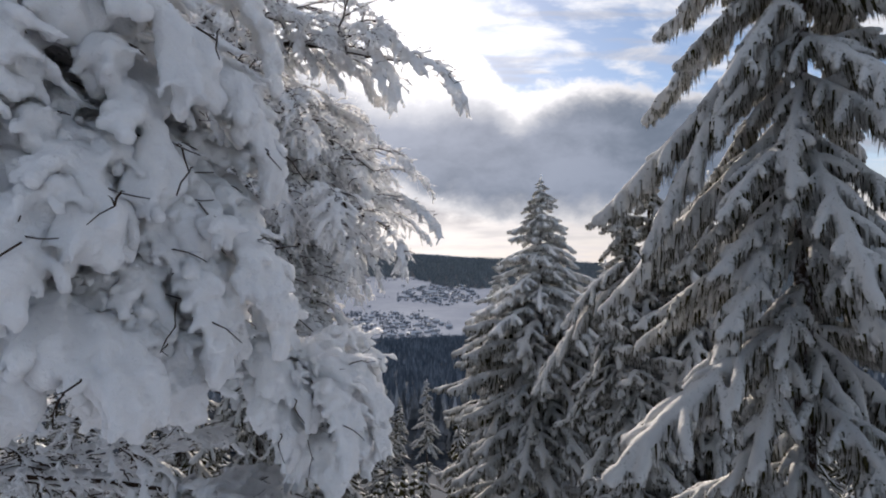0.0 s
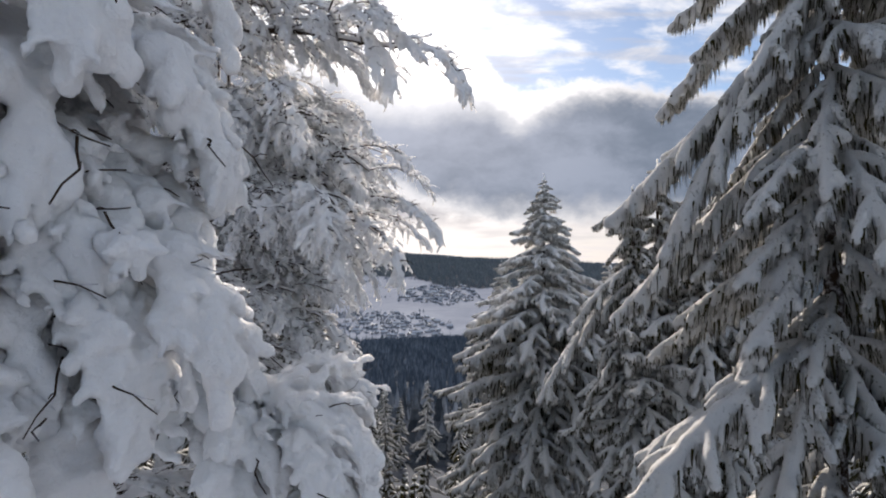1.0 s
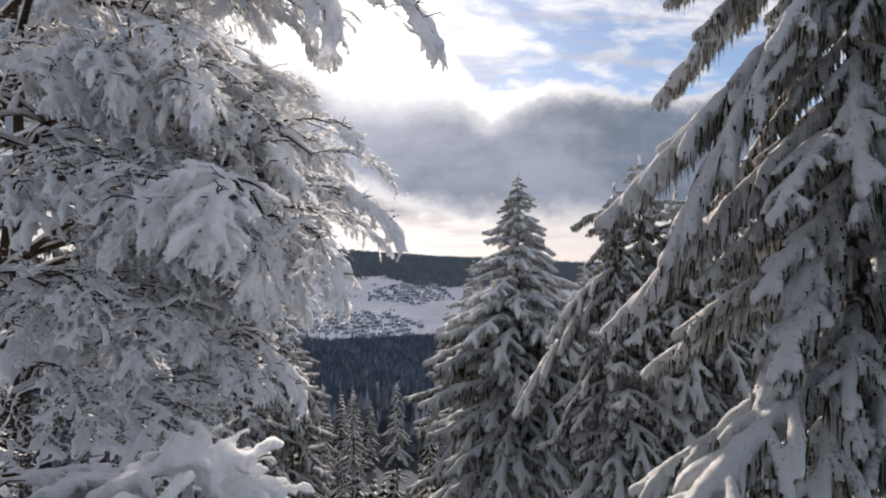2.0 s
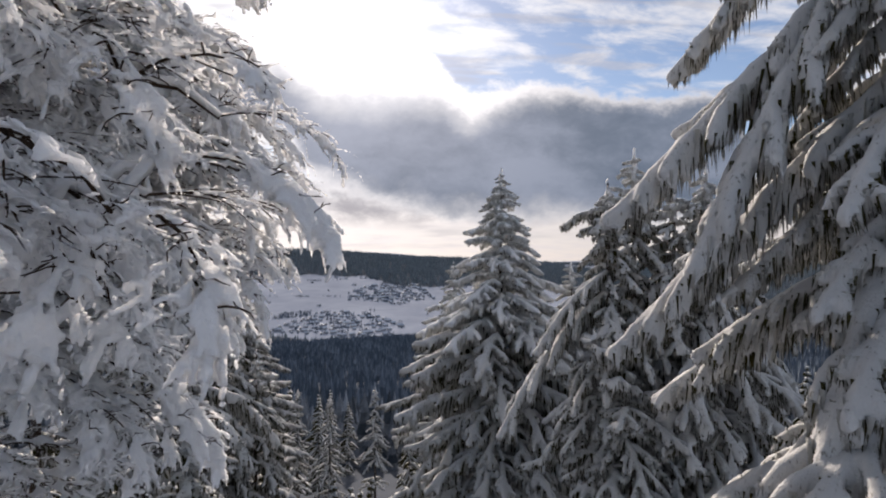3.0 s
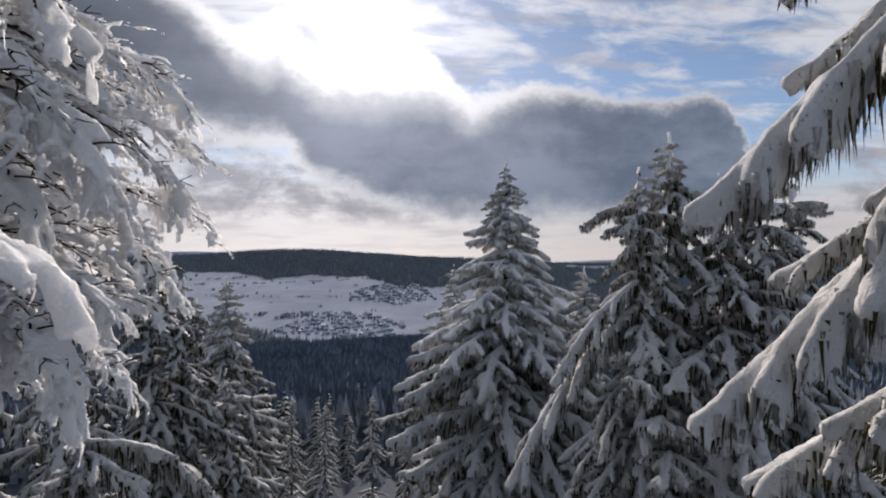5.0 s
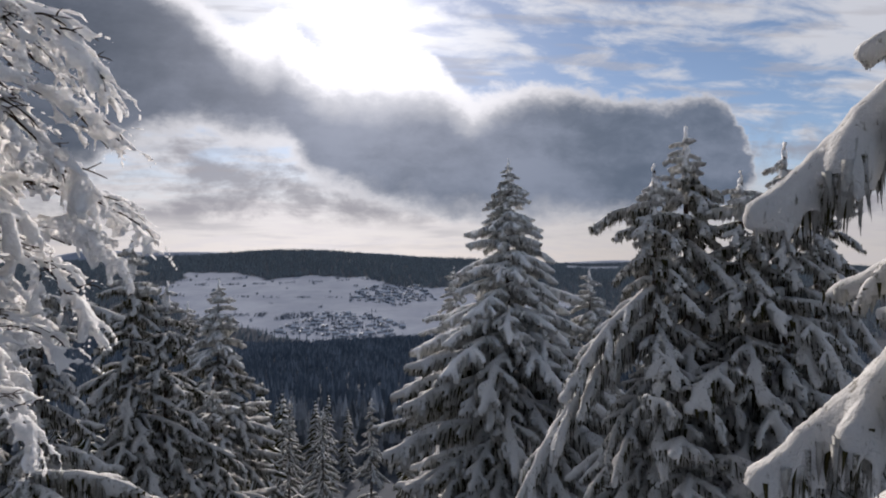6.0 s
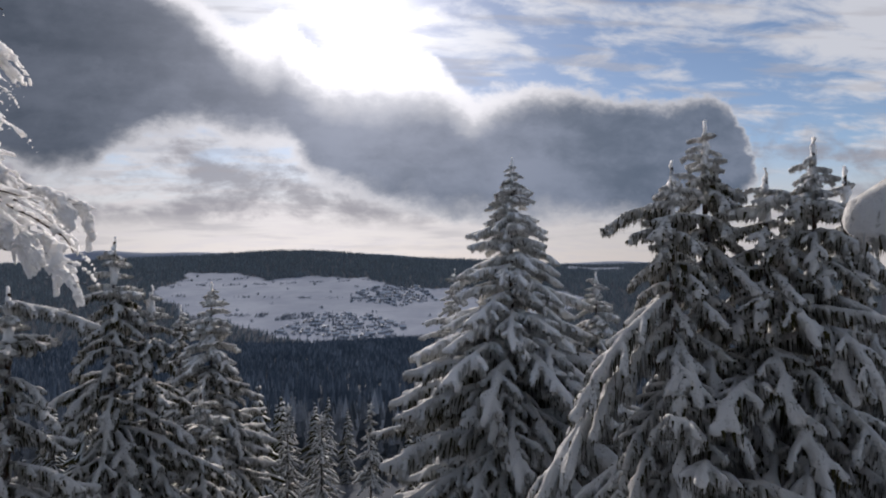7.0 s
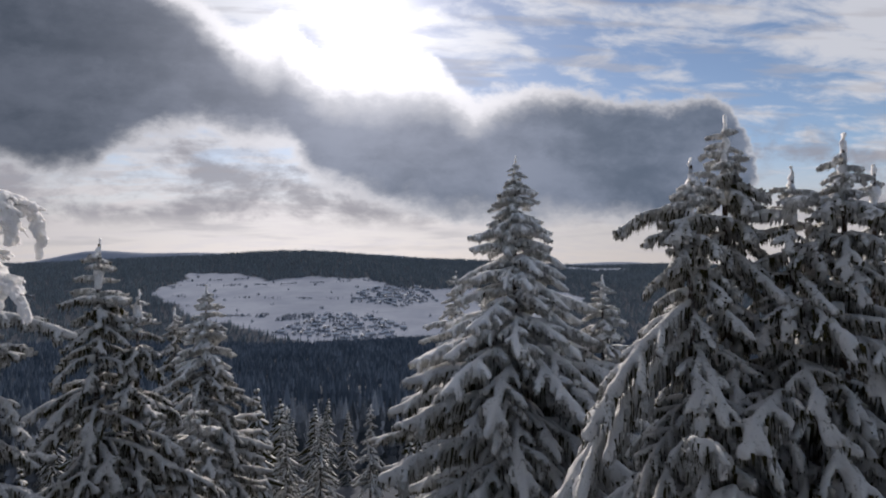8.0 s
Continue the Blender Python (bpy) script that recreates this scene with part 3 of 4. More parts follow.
def beech(x, y, base, height, limbs, seed, label):
    """limbs: (height at the trunk, where its outermost spray ends, kind of sprays, how many, their size, how far they stand off the limb)."""
    rng = np.random.default_rng(seed)
    tree = tagged(new("beech_tree"), label, "tree")
    tree.matrix_world = pose(x, y, base)
    s = Shape()
    hs = np.linspace(0, height, 14)
    s.tube([(0.12 * math.sin(q * 0.5), 0.1 * math.sin(q * 0.37 + 1), q) for q in hs], np.interp(hs, (0, height), (0.2, 0.03)), 12, 0, 1.0, rng, 0.05)
    piece("trunk", s.mesh("trunk", [TWIG]), tree, label="dark beech trunk crusted with frost")
    for z0, end, kind, count, size, off in limbs:
        a, b = np.array((0, 0, z0 - base)), np.array(end) - (x, y, base)
        reach = math.hypot(b[0], b[1])
        b = b + np.array((-b[0] / reach, -b[1] / reach, 0.45)) * 0.62 * size
        t = np.linspace(0, 1, 11)[:, None]
        pts = a + (b - a) * t + np.array((0, 0, 1)) * (0.35 * np.sin(t * math.pi)) + np.cumsum(rng.uniform(-0.03, 0.03, (11, 3)), 0)
        limb, load = Shape(), Shape()
        limb.tube(pts, np.linspace(0.036, 0.010, 11), 7, 0, 1.0, rng, 0.15)
        load.tube(pts + np.array((0, 0, 1)) * np.linspace(0.032, 0.014, 11)[:, None], np.linspace(0.034, 0.020, 11), 7, 0, 0.8, rng, 0.3)
        ob = piece("limb", limb.mesh("limb", [TWIG]), tree)
        lead = math.atan2(b[1] - a[1], b[0] - a[0])
        ahead_way, side_way = np.array((math.cos(lead), math.sin(lead), 0)), np.array((-math.sin(lead), math.cos(lead), 0))
        for k in range(count):
            f = 1.0 if k == 0 else 1 - {"heavy": 0.5, "clump": 0.2}.get(kind, 0.8) * rng.uniform() ** 1.15
            side = 0.0 if k == 0 else rng.uniform(-1, 1)
            p0 = along(pts, f)
            p = p0 + off * (side * side_way + abs(side) * 0.4 * ahead_way + np.array((0, 0, rng.uniform(-0.35, 0.6))))
            if k and off:
                mid = (p0 + p) / 2 + (0, 0, 0.06)
                load.tube([p0, mid, p], (0.022, 0.024, 0.02), 5, 0, 1.0, rng, 0.2)
                if kind not in ("heavy", "clump"):
                    load.tube([p0 - (0, 0, 0.024), mid - (0, 0, 0.026), p - (0, 0, 0.02)], (0.011, 0.009, 0.007), 4, 1, 1.0)
            bank = {"laden": LADEN, "heavy": HEAVY, "clump": HEAVY, "open": OPEN}[kind if kind in ("heavy", "clump") or rng.uniform() < 0.85 else "open"]
            snow, wood = bank[rng.integers(len(bank))]
            turn = math.degrees(lead) + side * rng.uniform(20, 70)
            m = pose(*p) @ pose(0, 0, 0, rng.uniform(-18, 18), rng.uniform(-10, 20), turn) @ Matrix.Scale(size * rng.uniform(0.75, 1.2), 4)
            spray = piece("spray", snow, tree, m)
            piece("bare_shoot", wood, spray)
        piece("limb_snow", load.mesh("limb_snow", [SNOW, TWIG]), ob)
    return tree


# ---- land ----
LAND_Y = [-4000, -400, -60, 0, 30, 80, 200, 400, 800, 1300, 1480, 1900, 2600, 2900, 3300, 3800, 4500, 5200]
LAND_Z = [20, 30, 6, 0, -8, -24, -60, -102, -175, -216, -238, -190, -88, -55, -10, -60, -120, -160]


def land(x, y):
    """The ground's height."""
    x, y = np.asarray(x, float), np.asarray(y, float)
    z = np.interp(y + 0.05 * np.abs(x) * (y > 0) * np.clip(y / 800, 0, 1), LAND_Y, LAND_Z)
    far = np.clip((y - 1500) / 1500, 0, 1)
    z = z + far * (9 * np.sin(x / 420 + 2.2) + 6 * np.sin(x / 190 + y / 300) + np.where(x > 0, -0.016, 0.012) * x + 58 * np.clip((y - 2500) / 700, 0, 1) * np.exp(-((x + 900) / 850) ** 2))
    near = np.clip((y - 60) / 300, 0, 1) * np.clip((1400 - y) / 300, 0, 1)
    z = z + near * 6 * np.sin(x / 60 + y / 45) * np.sin(y / 70)
    z = z + 10 * np.sin(x / 150 + 0.6) * np.exp(-((y - 1330) / 130) ** 2)
    ridge = np.exp(-((y - 4700) / 260) ** 2)
    z = z + ridge * (128 + 92 * np.exp(-((x + 2700) / 420) ** 2) + 70 * np.exp(-((x + 1950) / 520) ** 2) + 9 * np.sin(x / 330 + 1.0))
    return z


MEADOW = [(-1010, 2140), (-1075, 2740), (-800, 2660), (-650, 2530), (-410, 2565), (-180, 2520), (-11, 2330), (247, 2280), (466, 2330), (800, 2250), (750, 1950), (360, 1575), (97, 1535), (-23, 1490), (-240, 1510), (-400, 1570), (-535, 1670), (-770, 1895)]
CLEARING = [(1000, 3040), (1150, 3200), (1500, 3120), (1400, 3030)]
HAMLET = [(-390, 1590), (-20, 1510), (30, 1640), (-90, 1830), (-290, 1880)]
UPPER_HAMLET = [(-190, 2060), (-200, 2190), (-60, 2340), (110, 2330), (165, 2050), (0, 1960)]


def inside(x, y, corners):
    x, y = np.asarray(x, float), np.asarray(y, float)
    hit = np.zeros(x.shape, bool)
    for (ax, ay), (bx, by) in zip(corners, corners[1:] + corners[:1]):
        cross = (ay > y) != (by > y)
        hit ^= cross & (x < (bx - ax) * (y - ay) / (by - ay + 1e-9) + ax)
    return hit


def meadow(x, y):
    """True where the far slope is open field."""
    wx, wy = x + 22 * np.sin(y / 70) + 10 * np.sin(y / 23), y + 18 * np.sin(x / 60) + 9 * np.sin(x / 21)
    return inside(wx, wy, MEADOW) | inside(wx, wy, CLEARING)


def smooth_land():
    ys = np.concatenate((np.linspace(-4000, -100, 16), np.linspace(-60, 160, 40), np.linspace(180, 1500, 60), np.linspace(1520, 2800, 90), np.linspace(2840, 5200, 50)))
    xs = np.concatenate((np.linspace(-6000, -1250, 36), np.linspace(-1200, 1200, 130), np.linspace(1250, 6000, 36)))
    gx, gy = np.meshgrid(xs, ys)
    gz = land(gx, gy)
    v = np.stack((gx, gy, gz), 2).reshape(-1, 3)
    ny, nx = gx.shape
    f = [(i * nx + j, i * nx + j + 1, (i + 1) * nx + j + 1, (i + 1) * nx + j) for i in range(ny - 1) for j in range(nx - 1)]
    me = bpy.data.meshes.new("ground")
    me.from_pydata(v.tolist(), [], f)
    me.polygons.foreach_set("use_smooth", [True] * len(f))
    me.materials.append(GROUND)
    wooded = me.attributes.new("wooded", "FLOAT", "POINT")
    # none beyond 3900 m: far hills keep the pale snow tone as painted haze
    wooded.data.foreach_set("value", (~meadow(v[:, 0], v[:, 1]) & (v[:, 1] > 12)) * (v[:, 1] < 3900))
    return tagged(new("ground", me), "snow-covered hillside, valley floor and far hills", "ground", kind="structure")


smooth_land()


def wood_mesh(name, count, box, size, seed, sides, tiers, surface, keep):
    """A wood of many small conifers in one mesh."""
    rng = np.random.default_rng(seed)
    x0, x1, y0, y1 = box
    y = np.sqrt(rng.uniform(y0 ** 2, y1 ** 2, count))
    x = rng.uniform(x0, x1, count)
    ok = keep(x, y)
    x, y = x[ok], y[ok]
    z = land(x, y)
    c = len(x)
    h = size * rng.uniform(0.55, 1.2, c)
    r = h * rng.uniform(0.12, 0.18, c)
    ang = rng.uniform(0, 6.28, c)
    vs, fs = [], []
    per = tiers * (sides + 1)
    for t in range(tiers):
        lo, hi = t / tiers * 0.85, (1.0 if t == tiers - 1 else (t + 1.5) / tiers)
        rr = r * (1 - 0.75 * t / tiers)
        for k in range(sides):
            a = ang + 6.2832 * k / sides + t * 0.6
            q = rng.uniform(0.75, 1.25, c)
            vs.append(np.stack((x + np.cos(a) * rr * q, y + np.sin(a) * rr * q, z + h * lo), 1))
        vs.append(np.stack((x, y, z + h * np.minimum(hi, 1.0)), 1))
        for k in range(sides):
            fs.append((t * (sides + 1) + k, t * (sides + 1) + (k + 1) % sides, t * (sides + 1) + sides))
    v = np.stack(vs, 1).reshape(-1, 3)
    f = (np.arange(c)[:, None, None] * per + np.array(fs)[None]).reshape(-1, 3)
    me = bpy.data.meshes.new(name)
    me.from_pydata(v.tolist(), [], f.tolist())
    me.materials.append(surface)
    return new(name, me)


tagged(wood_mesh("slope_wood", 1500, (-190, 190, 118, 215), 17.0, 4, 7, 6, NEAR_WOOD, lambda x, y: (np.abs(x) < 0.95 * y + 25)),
       "frosted young conifers crowding the slope below the clearing, tinted blue-grey for haze", "wood", kind="stuff")
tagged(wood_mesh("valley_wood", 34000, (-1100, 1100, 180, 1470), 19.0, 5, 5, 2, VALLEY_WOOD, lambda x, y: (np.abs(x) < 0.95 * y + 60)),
       "dense frosted conifer wood on the valley slope, tinted blue-grey for haze", "wood", kind="stuff")
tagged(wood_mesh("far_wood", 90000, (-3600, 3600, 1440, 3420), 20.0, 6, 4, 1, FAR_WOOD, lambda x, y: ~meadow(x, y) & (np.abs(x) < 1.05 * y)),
       "dark conifer forest on the far hills, lightened in colour for haze", "wood", kind="stuff")


# ---- the village on the far slope ----
def house_meshes(long, wide, high, ridge):
    walls, roof = Shape(), Shape()
    a, b = long / 2, wide / 2
    walls.verts = [(-a, -b, 0), (a, -b, 0), (a, b, 0), (-a, b, 0), (-a, -b, high), (a, -b, high), (a, b, high), (-a, b, high), (-a, 0, high + ridge * 0.93), (a, 0, high + ridge * 0.93)]
    walls.faces = [(0, 1, 5, 4), (2, 3, 7, 6), (1, 2, 6, 9, 5), (3, 0, 4, 8, 7)]
    walls.slots = [0] * 4
    e, o, t = b + 0.8, a + 0.7, 0.45
    drop = ridge * 0.8 / b
    for side in (-1, 1):
        k = len(roof.verts)
        for q in (-o, o):
            roof.verts += [(q, side * e, high - drop), (q, 0, high + ridge), (q, 0, high + ridge + t), (q, side * e, high - drop + t)]
        roof.faces += [(k, k + 1, k + 5, k + 4), (k + 3, k + 2, k + 6, k + 7), (k, k + 3, k + 7, k + 4), (k, k + 1, k + 2, k + 3), (k + 4, k + 5, k + 6, k + 7)]
        roof.slots += [0] * 5
    return walls.mesh("wall", [HOUSE_WALL], False), roof.mesh("roof", [ROOF_SNOW], False)


def village():
    rng = np.random.default_rng(41)
    kinds = []
    for size in ((14, 9, 5, 3.5), (18, 10, 5.5, 4), (11, 8, 6, 3), (24, 12, 6, 4.5)):
        walls, roof = house_meshes(*size)
        kinds.append((walls, roof))
    # houses stand along lanes that climb the slope askew
    spots = []
    for corners, lanes, rise in ((HAMLET, 9, 0.34), (UPPER_HAMLET, 8, 0.16)):
        xs, ys = [c[0] for c in corners], [c[1] for c in corners]
        for lane in range(lanes):
            y0 = min(ys) + (max(ys) - min(ys)) * (lane + 0.4) / lanes
            x = min(xs) + rng.uniform(0, 30)
            while x < max(xs):
                x += rng.uniform(15, 24) if rng.uniform() < 0.8 else rng.uniform(35, 70)
                p = x + rng.uniform(-3, 3)
                q = y0 + rise * (x - sum(xs) / len(xs)) + 14 * math.sin(x / 45 + lane) + rng.choice((-11, 11)) + rng.uniform(-4, 4)
                if inside(p, q, corners) and all((p - c) ** 2 + ((q - d) * 0.8) ** 2 > 13 ** 2 for c, d in spots):
                    spots.append((p, q))
    for x, y in spots:
        walls, roof = kinds[rng.integers(4)]
        house = tagged(new("house"), "village house with dark walls and a snowy roof", "house", "houses of the village")
        house.matrix_world = pose(x, y, float(land(x, y)) - 0.6, 0, 0, rng.choice((18, 18, 108)) + rng.uniform(-22, 22)) @ Matrix.Scale(rng.uniform(0.65, 1.0), 4)
        piece("wall", walls, house)
        piece("roof", roof, house, label="snow-covered gable roof")


village()


def in_gardens(x, y):
    """Trees and hedges between the houses, along the lanes and in clumps on the fields."""
    lanes = (np.abs(y - (2420 + 0.10 * (x + 500) + 12 * np.sin(x / 40))) < 6) | (np.abs(y - (2120 - 0.06 * (x + 500))) < 3) | (np.abs(y - (2560 + 0.2 * (x + 700))) < 5)
    clump = inside(x, y, [(-425, 1745), (-310, 1790), (-300, 1880), (-400, 1830)]) | (((x + 480) / 24) ** 2 + ((y - 1830) / 30) ** 2 < 1) | (((x + 560) / 45) ** 2 + ((y - 1830) / 14) ** 2 < 1)
    dots = np.sin(x * 0.031 + 1.0) * np.sin(y * 0.023 + x * 0.008) > 0.965
    homes = (inside(x, y, HAMLET) | inside(x, y, UPPER_HAMLET)) & (np.sin(x * 0.09 + y * 0.03) + np.sin(y * 0.11 - x * 0.02) > 0.55)
    return meadow(x, y) & (clump | (lanes & (np.sin(x * 0.05 + 2) > -0.2)) | homes | dots)


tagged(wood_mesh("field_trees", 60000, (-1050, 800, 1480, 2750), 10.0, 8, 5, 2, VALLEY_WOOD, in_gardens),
       "dark hedges, garden trees and copses between snowy fields, tinted blue-grey for haze", "trees", kind="stuff")


# ---- the spruces near the camera ----
def ground_at(x, y):
    return float(land(x, y)) - 0.15


BESIDE = "spruces beside the clearing"
spruce(4.4, 6.1, ground_at(4.4, 6.1), 21.0, 2.75, 11, fine=True, shown=12.0, steep=0.62, label="tall old spruce curtained with rime-coated hanging twigs", per=6, whorl=0.54, hanging=0.97, sparse=8.4,
       main=[(18.2, (3.15, 7.45, 17.25), 8, 0.30), (17.9, (2.9, 7.25, 15.93), 6, 0.36), (16.7, (3.02, 7.36, 15.39), 5, 0.24), (17.0, (2.14, 7.05, 14.44), 3, 0.46), (17.6, (2.53, 6.28, 13.97), 4, 0.45),
             (15.4, (3.40, 7.99, 14.03), 6, 0.22), (15.9, (2.27, 7.23, 13.15), 3, 0.44), (14.1, (3.0, 7.75, 12.55), 14, 0.34), (13.3, (1.6, 4.9, 11.75), 14, 0.34), (15.2, (3.0, 5.6, 12.6), 8, 0.45), (13.0, (2.5, 7.0, 11.4), 12, 0.34)],
       clear=(100, 225, 11.0, 18.6), sheer=0.8)
spruce(4.45, 12.2, ground_at(4.4, 12.2), 15.75, 2.2, 12, fine=True, shown=5.5, group=BESIDE, steep=0.5, hanging=0.92, whorl=0.5, dark=True, sheer=0.6, arched=0.6,
       main=[(15.05, (3.75, 12.9, 14.72), 42, 0.0), (13.5, (2.1, 11.6, 10.75), 16, 0.0), (13.9, (2.75, 11.6, 12.3), 18, 0.0)])
spruce(5.2, 12.6, ground_at(5.1, 12.6), 16.45, 2.2, 13, fine=True, shown=5.5, group=BESIDE, steep=0.5, tip=1.2, column=1.0, hanging=0.92, whorl=0.5, dark=True, sheer=0.6, arched=0.6)
spruce(6.35, 11.9, ground_at(6.3, 11.9), 16.05, 2.3, 14, fine=True, shown=5.5, group=BESIDE, steep=0.64, tip=1.0, column=0.8, hanging=0.92, whorl=0.5, dark=True, sheer=0.6, arched=0.6)
spruce(5.8, 12.1, ground_at(5.8, 12.1), 15.65, 2.3, 38, group=BESIDE, steep=0.7, hanging=0.92, whorl=0.55, dark=True, sheer=0.6, arched=0.6)
spruce(7.5, 12.6, ground_at(7.5, 12.6), 15.8, 2.4, 34, group=BESIDE, steep=0.65, hanging=0.92, whorl=0.6, per=5, dark=True, sheer=0.6, arched=0.6)
spruce(6.0, 14.6, ground_at(6.0, 14.6), 14.8, 2.2, 35, group=BESIDE, steep=0.45, hanging=0.92, whorl=0.6, per=5, dark=True, sheer=0.6, arched=0.6)
spruce(3.8, 19.4, ground_at(3.75, 19.4), 17.2, 3.7, 15, shown=10.5, steep=0.60, label="broad snow-laden spruce with a slender rimed tip", hanging=0.25, whorl=0.40, per=8, rime=5.0, column=0.75)
spruce(2.95, 26.0, ground_at(2.95, 26), 13.9, 3.4, 16, steep=0.5, shown=8, whorl=0.5, hanging=0.25, rime=3.5)
spruce(6.45, 19.8, ground_at(6.4, 19.8), 13.95, 1.7, 17, steep=0.5, shown=7, whorl=0.45, hanging=0.2, rime=4)
spruce(-4.85, 15.6, ground_at(-4.8, 15.6), 14.75, 1.9, 18, steep=0.42, shown=7, whorl=0.45, tip=0.9, dark=True, arched=0.5)
spruce(-4.3, 15.9, ground_at(-4.3, 15.9), 13.8, 1.4, 28, steep=0.42, shown=6, whorl=0.5, dark=True, arched=0.5)
spruce(-5.75, 23.2, ground_at(-5.7, 23.2), 13.5, 2.4, 19, steep=0.44, shown=9, whorl=0.36, hanging=0.4, rime=2.5, arched=0.35, per=8)
spruce(-7.3, 24.5, ground_at(-7.3, 24.5), 12.6, 1.8, 29, steep=0.40, shown=7, whorl=0.55, dark=True)
spruce(-3.6, 16.6, ground_at(-3.6, 16.6), 11.6, 1.5, 22, steep=0.5, shown=5, whorl=0.45, dark=True, arched=0.5)
spruce(-4.85, 13.0, ground_at(-4.85, 13.0), 13.95, 2.0, 23, fine=True, steep=0.5, shown=5, whorl=0.5, dark=True, arched=0.5, main=[(13.75, (-3.65, 13.0, 13.35), 10, 0.16)])
spruce(-7.2, 13.6, ground_at(-7.2, 13.6), 17.5, 2.2, 36, steep=0.42, shown=5, whorl=0.6, per=4, dark=True)
spruce(-6.6, 10.4, ground_at(-6.6, 10.4), 17.0, 2.2, 37, steep=0.42, shown=5, whorl=0.6, per=4, dark=True)
spruce(-2.75, 9.7, ground_at(-2.75, 9.7), 12.75, 1.7, 24, fine=True, steep=0.5, shown=4, whorl=0.5, rime=0.0, hanging=0.5, dark=True, arched=0.5, main=[(12.4, (-1.6, 10.45, 11.2), 30, 0.0), (12.3, (-1.75, 9.5, 11.25), 30, 0.0)])
# a low spruce whose arms are bent over by their load
spruce(4.55, 11.45, ground_at(4.55, 11.45), 12.0, 1.3, 44, fine=True, steep=0.55, shown=4, whorl=0.5, rime=0.0, hanging=0.6, arched=0.6, tip=0.4, label="low spruce with arms bent over under thick snow",
       main=[(11.6, (3.45, 10.60, 12.62), 34, 0.30), (11.5, (3.62, 10.30, 12.05), 38, 0.26), (11.3, (3.7, 10.2, 11.35), 30, 0.22), (11.4, (4.9, 10.3, 11.8), 36, 0.22)])
spruce(-5.1, 44.2, ground_at(-5.1, 44.2), 2.65, 2.0, 20, steep=0.35, shown=6, whorl=0.55)
spruce(-1.45, 45.4, ground_at(-1.45, 45.4), 2.95, 2.0, 21, steep=0.35, shown=6, whorl=0.55)
spruce(-8.2, 47.0, ground_at(-8.2, 47), 2.6, 1.9, 25, steep=0.32, shown=6, whorl=0.6)



def young_spruce(seed, height, label):
    """A slim frosted spruce further down the slope."""
    rng = np.random.default_rng(seed)
    tree = tagged(new("spruce_tree"), label, "tree", "spruces down the slope")
    s = Shape()
    s.tube([(0, 0, q) for q in np.linspace(0, height, 8)], np.linspace(0.17, 0.02, 8), 6, 0)
    piece("trunk", s.mesh("trunk", [BARK]), tree)
    crown, snow = Shape(), Shape()
    h = 0.15
    while h < height * 0.85:
        l = min(0.10 * height + 0.3, 0.12 + 0.26 * h) * rng.uniform(0.85, 1.1)
        for k in range(6):
            a = rng.uniform(0, 6.28)
            out = np.array((math.cos(a), math.sin(a), 0))
            root, tip = np.array((0, 0, height - h)), out * l * rng.uniform(0.75, 1.15) + np.array((0, 0, height - h - l * rng.uniform(0.35, 0.7)))
            for shape, lift, wide in ((crown, -0.12, 0.20), (snow, 0.03, 0.11)):
                pts = np.array([root + out * 0.05, (root + tip) / 2 + (0, 0, 0.10 * l), tip]) + (0, 0, lift)
                shape.tube(pts, (wide * 0.6, wide, wide * 0.5), 3, 0, 1.0, rng, 0.3, cap=False)
        h += 0.52 + 0.02 * h
    tagged(piece("crown", crown.mesh("crown", [NEEDLES]), tree), kind="stuff")
    tagged(piece("crown_frost", snow.mesh("crown_frost", [HOAR]), tree), kind="stuff")
    return tree


def slope_spruces():
    rng = np.random.default_rng(77)
    kinds = [young_spruce(61, 16.0, "slim frosted spruce standing on the slope"), young_spruce(62, 14.0, "slim frosted spruce standing on the slope"), young_spruce(63, 18.0, "slim frosted spruce standing on the slope")]
    first = {0: (-14.0, 50.0), 1: (3.5, 52.0), 2: (9.0, 49.0)}
    for k, ob in enumerate(kinds):
        x, y = first[k]
        ob.matrix_world = pose(x, y, ground_at(x, y))
    spots = list(first.values()) + [(-5.1, 44.2), (-1.45, 45.4), (-8.2, 47.0)]
    while len(spots) < 95:
        y = rng.uniform(42, 128)
        x = rng.uniform(-0.9 * y - 4, 0.95 * y + 4)
        if all((x - p) ** 2 + (y - q) ** 2 > 3.6 ** 2 for p, q in spots):
            spots.append((x, y))
            copy_thing(kinds[rng.integers(3)], pose(x, y, ground_at(x, y) - rng.uniform(0.0, 2.5), 0, 0, rng.uniform(0, 360)))


slope_spruces()


def low_spruces():
    rng = np.random.default_rng(78)
    low = young_spruce(64, 9.0, "low frosted spruce standing among taller ones")
    low.matrix_world = pose(-2.5, 33.0, ground_at(-2.5, 33.0))
    spots = [(-2.5, 33.0), (2.95, 26.0), (-5.75, 23.2), (-7.3, 24.5)]
    while len(spots) < 62:
        y = rng.uniform(27, 45)
        x = rng.uniform(-0.4 * y, 0.25 * y) if len(spots) < 32 else rng.uniform(-0.85 * y, 0.95 * y)
        if all((x - p) ** 2 + (y - q) ** 2 > 1.9 ** 2 for p, q in spots):
            spots.append((x, y))
            copy_thing(low, pose(x, y, ground_at(x, y) - rng.uniform(0, 1.5), 0, 0, rng.uniform(0, 360)))


low_spruces()

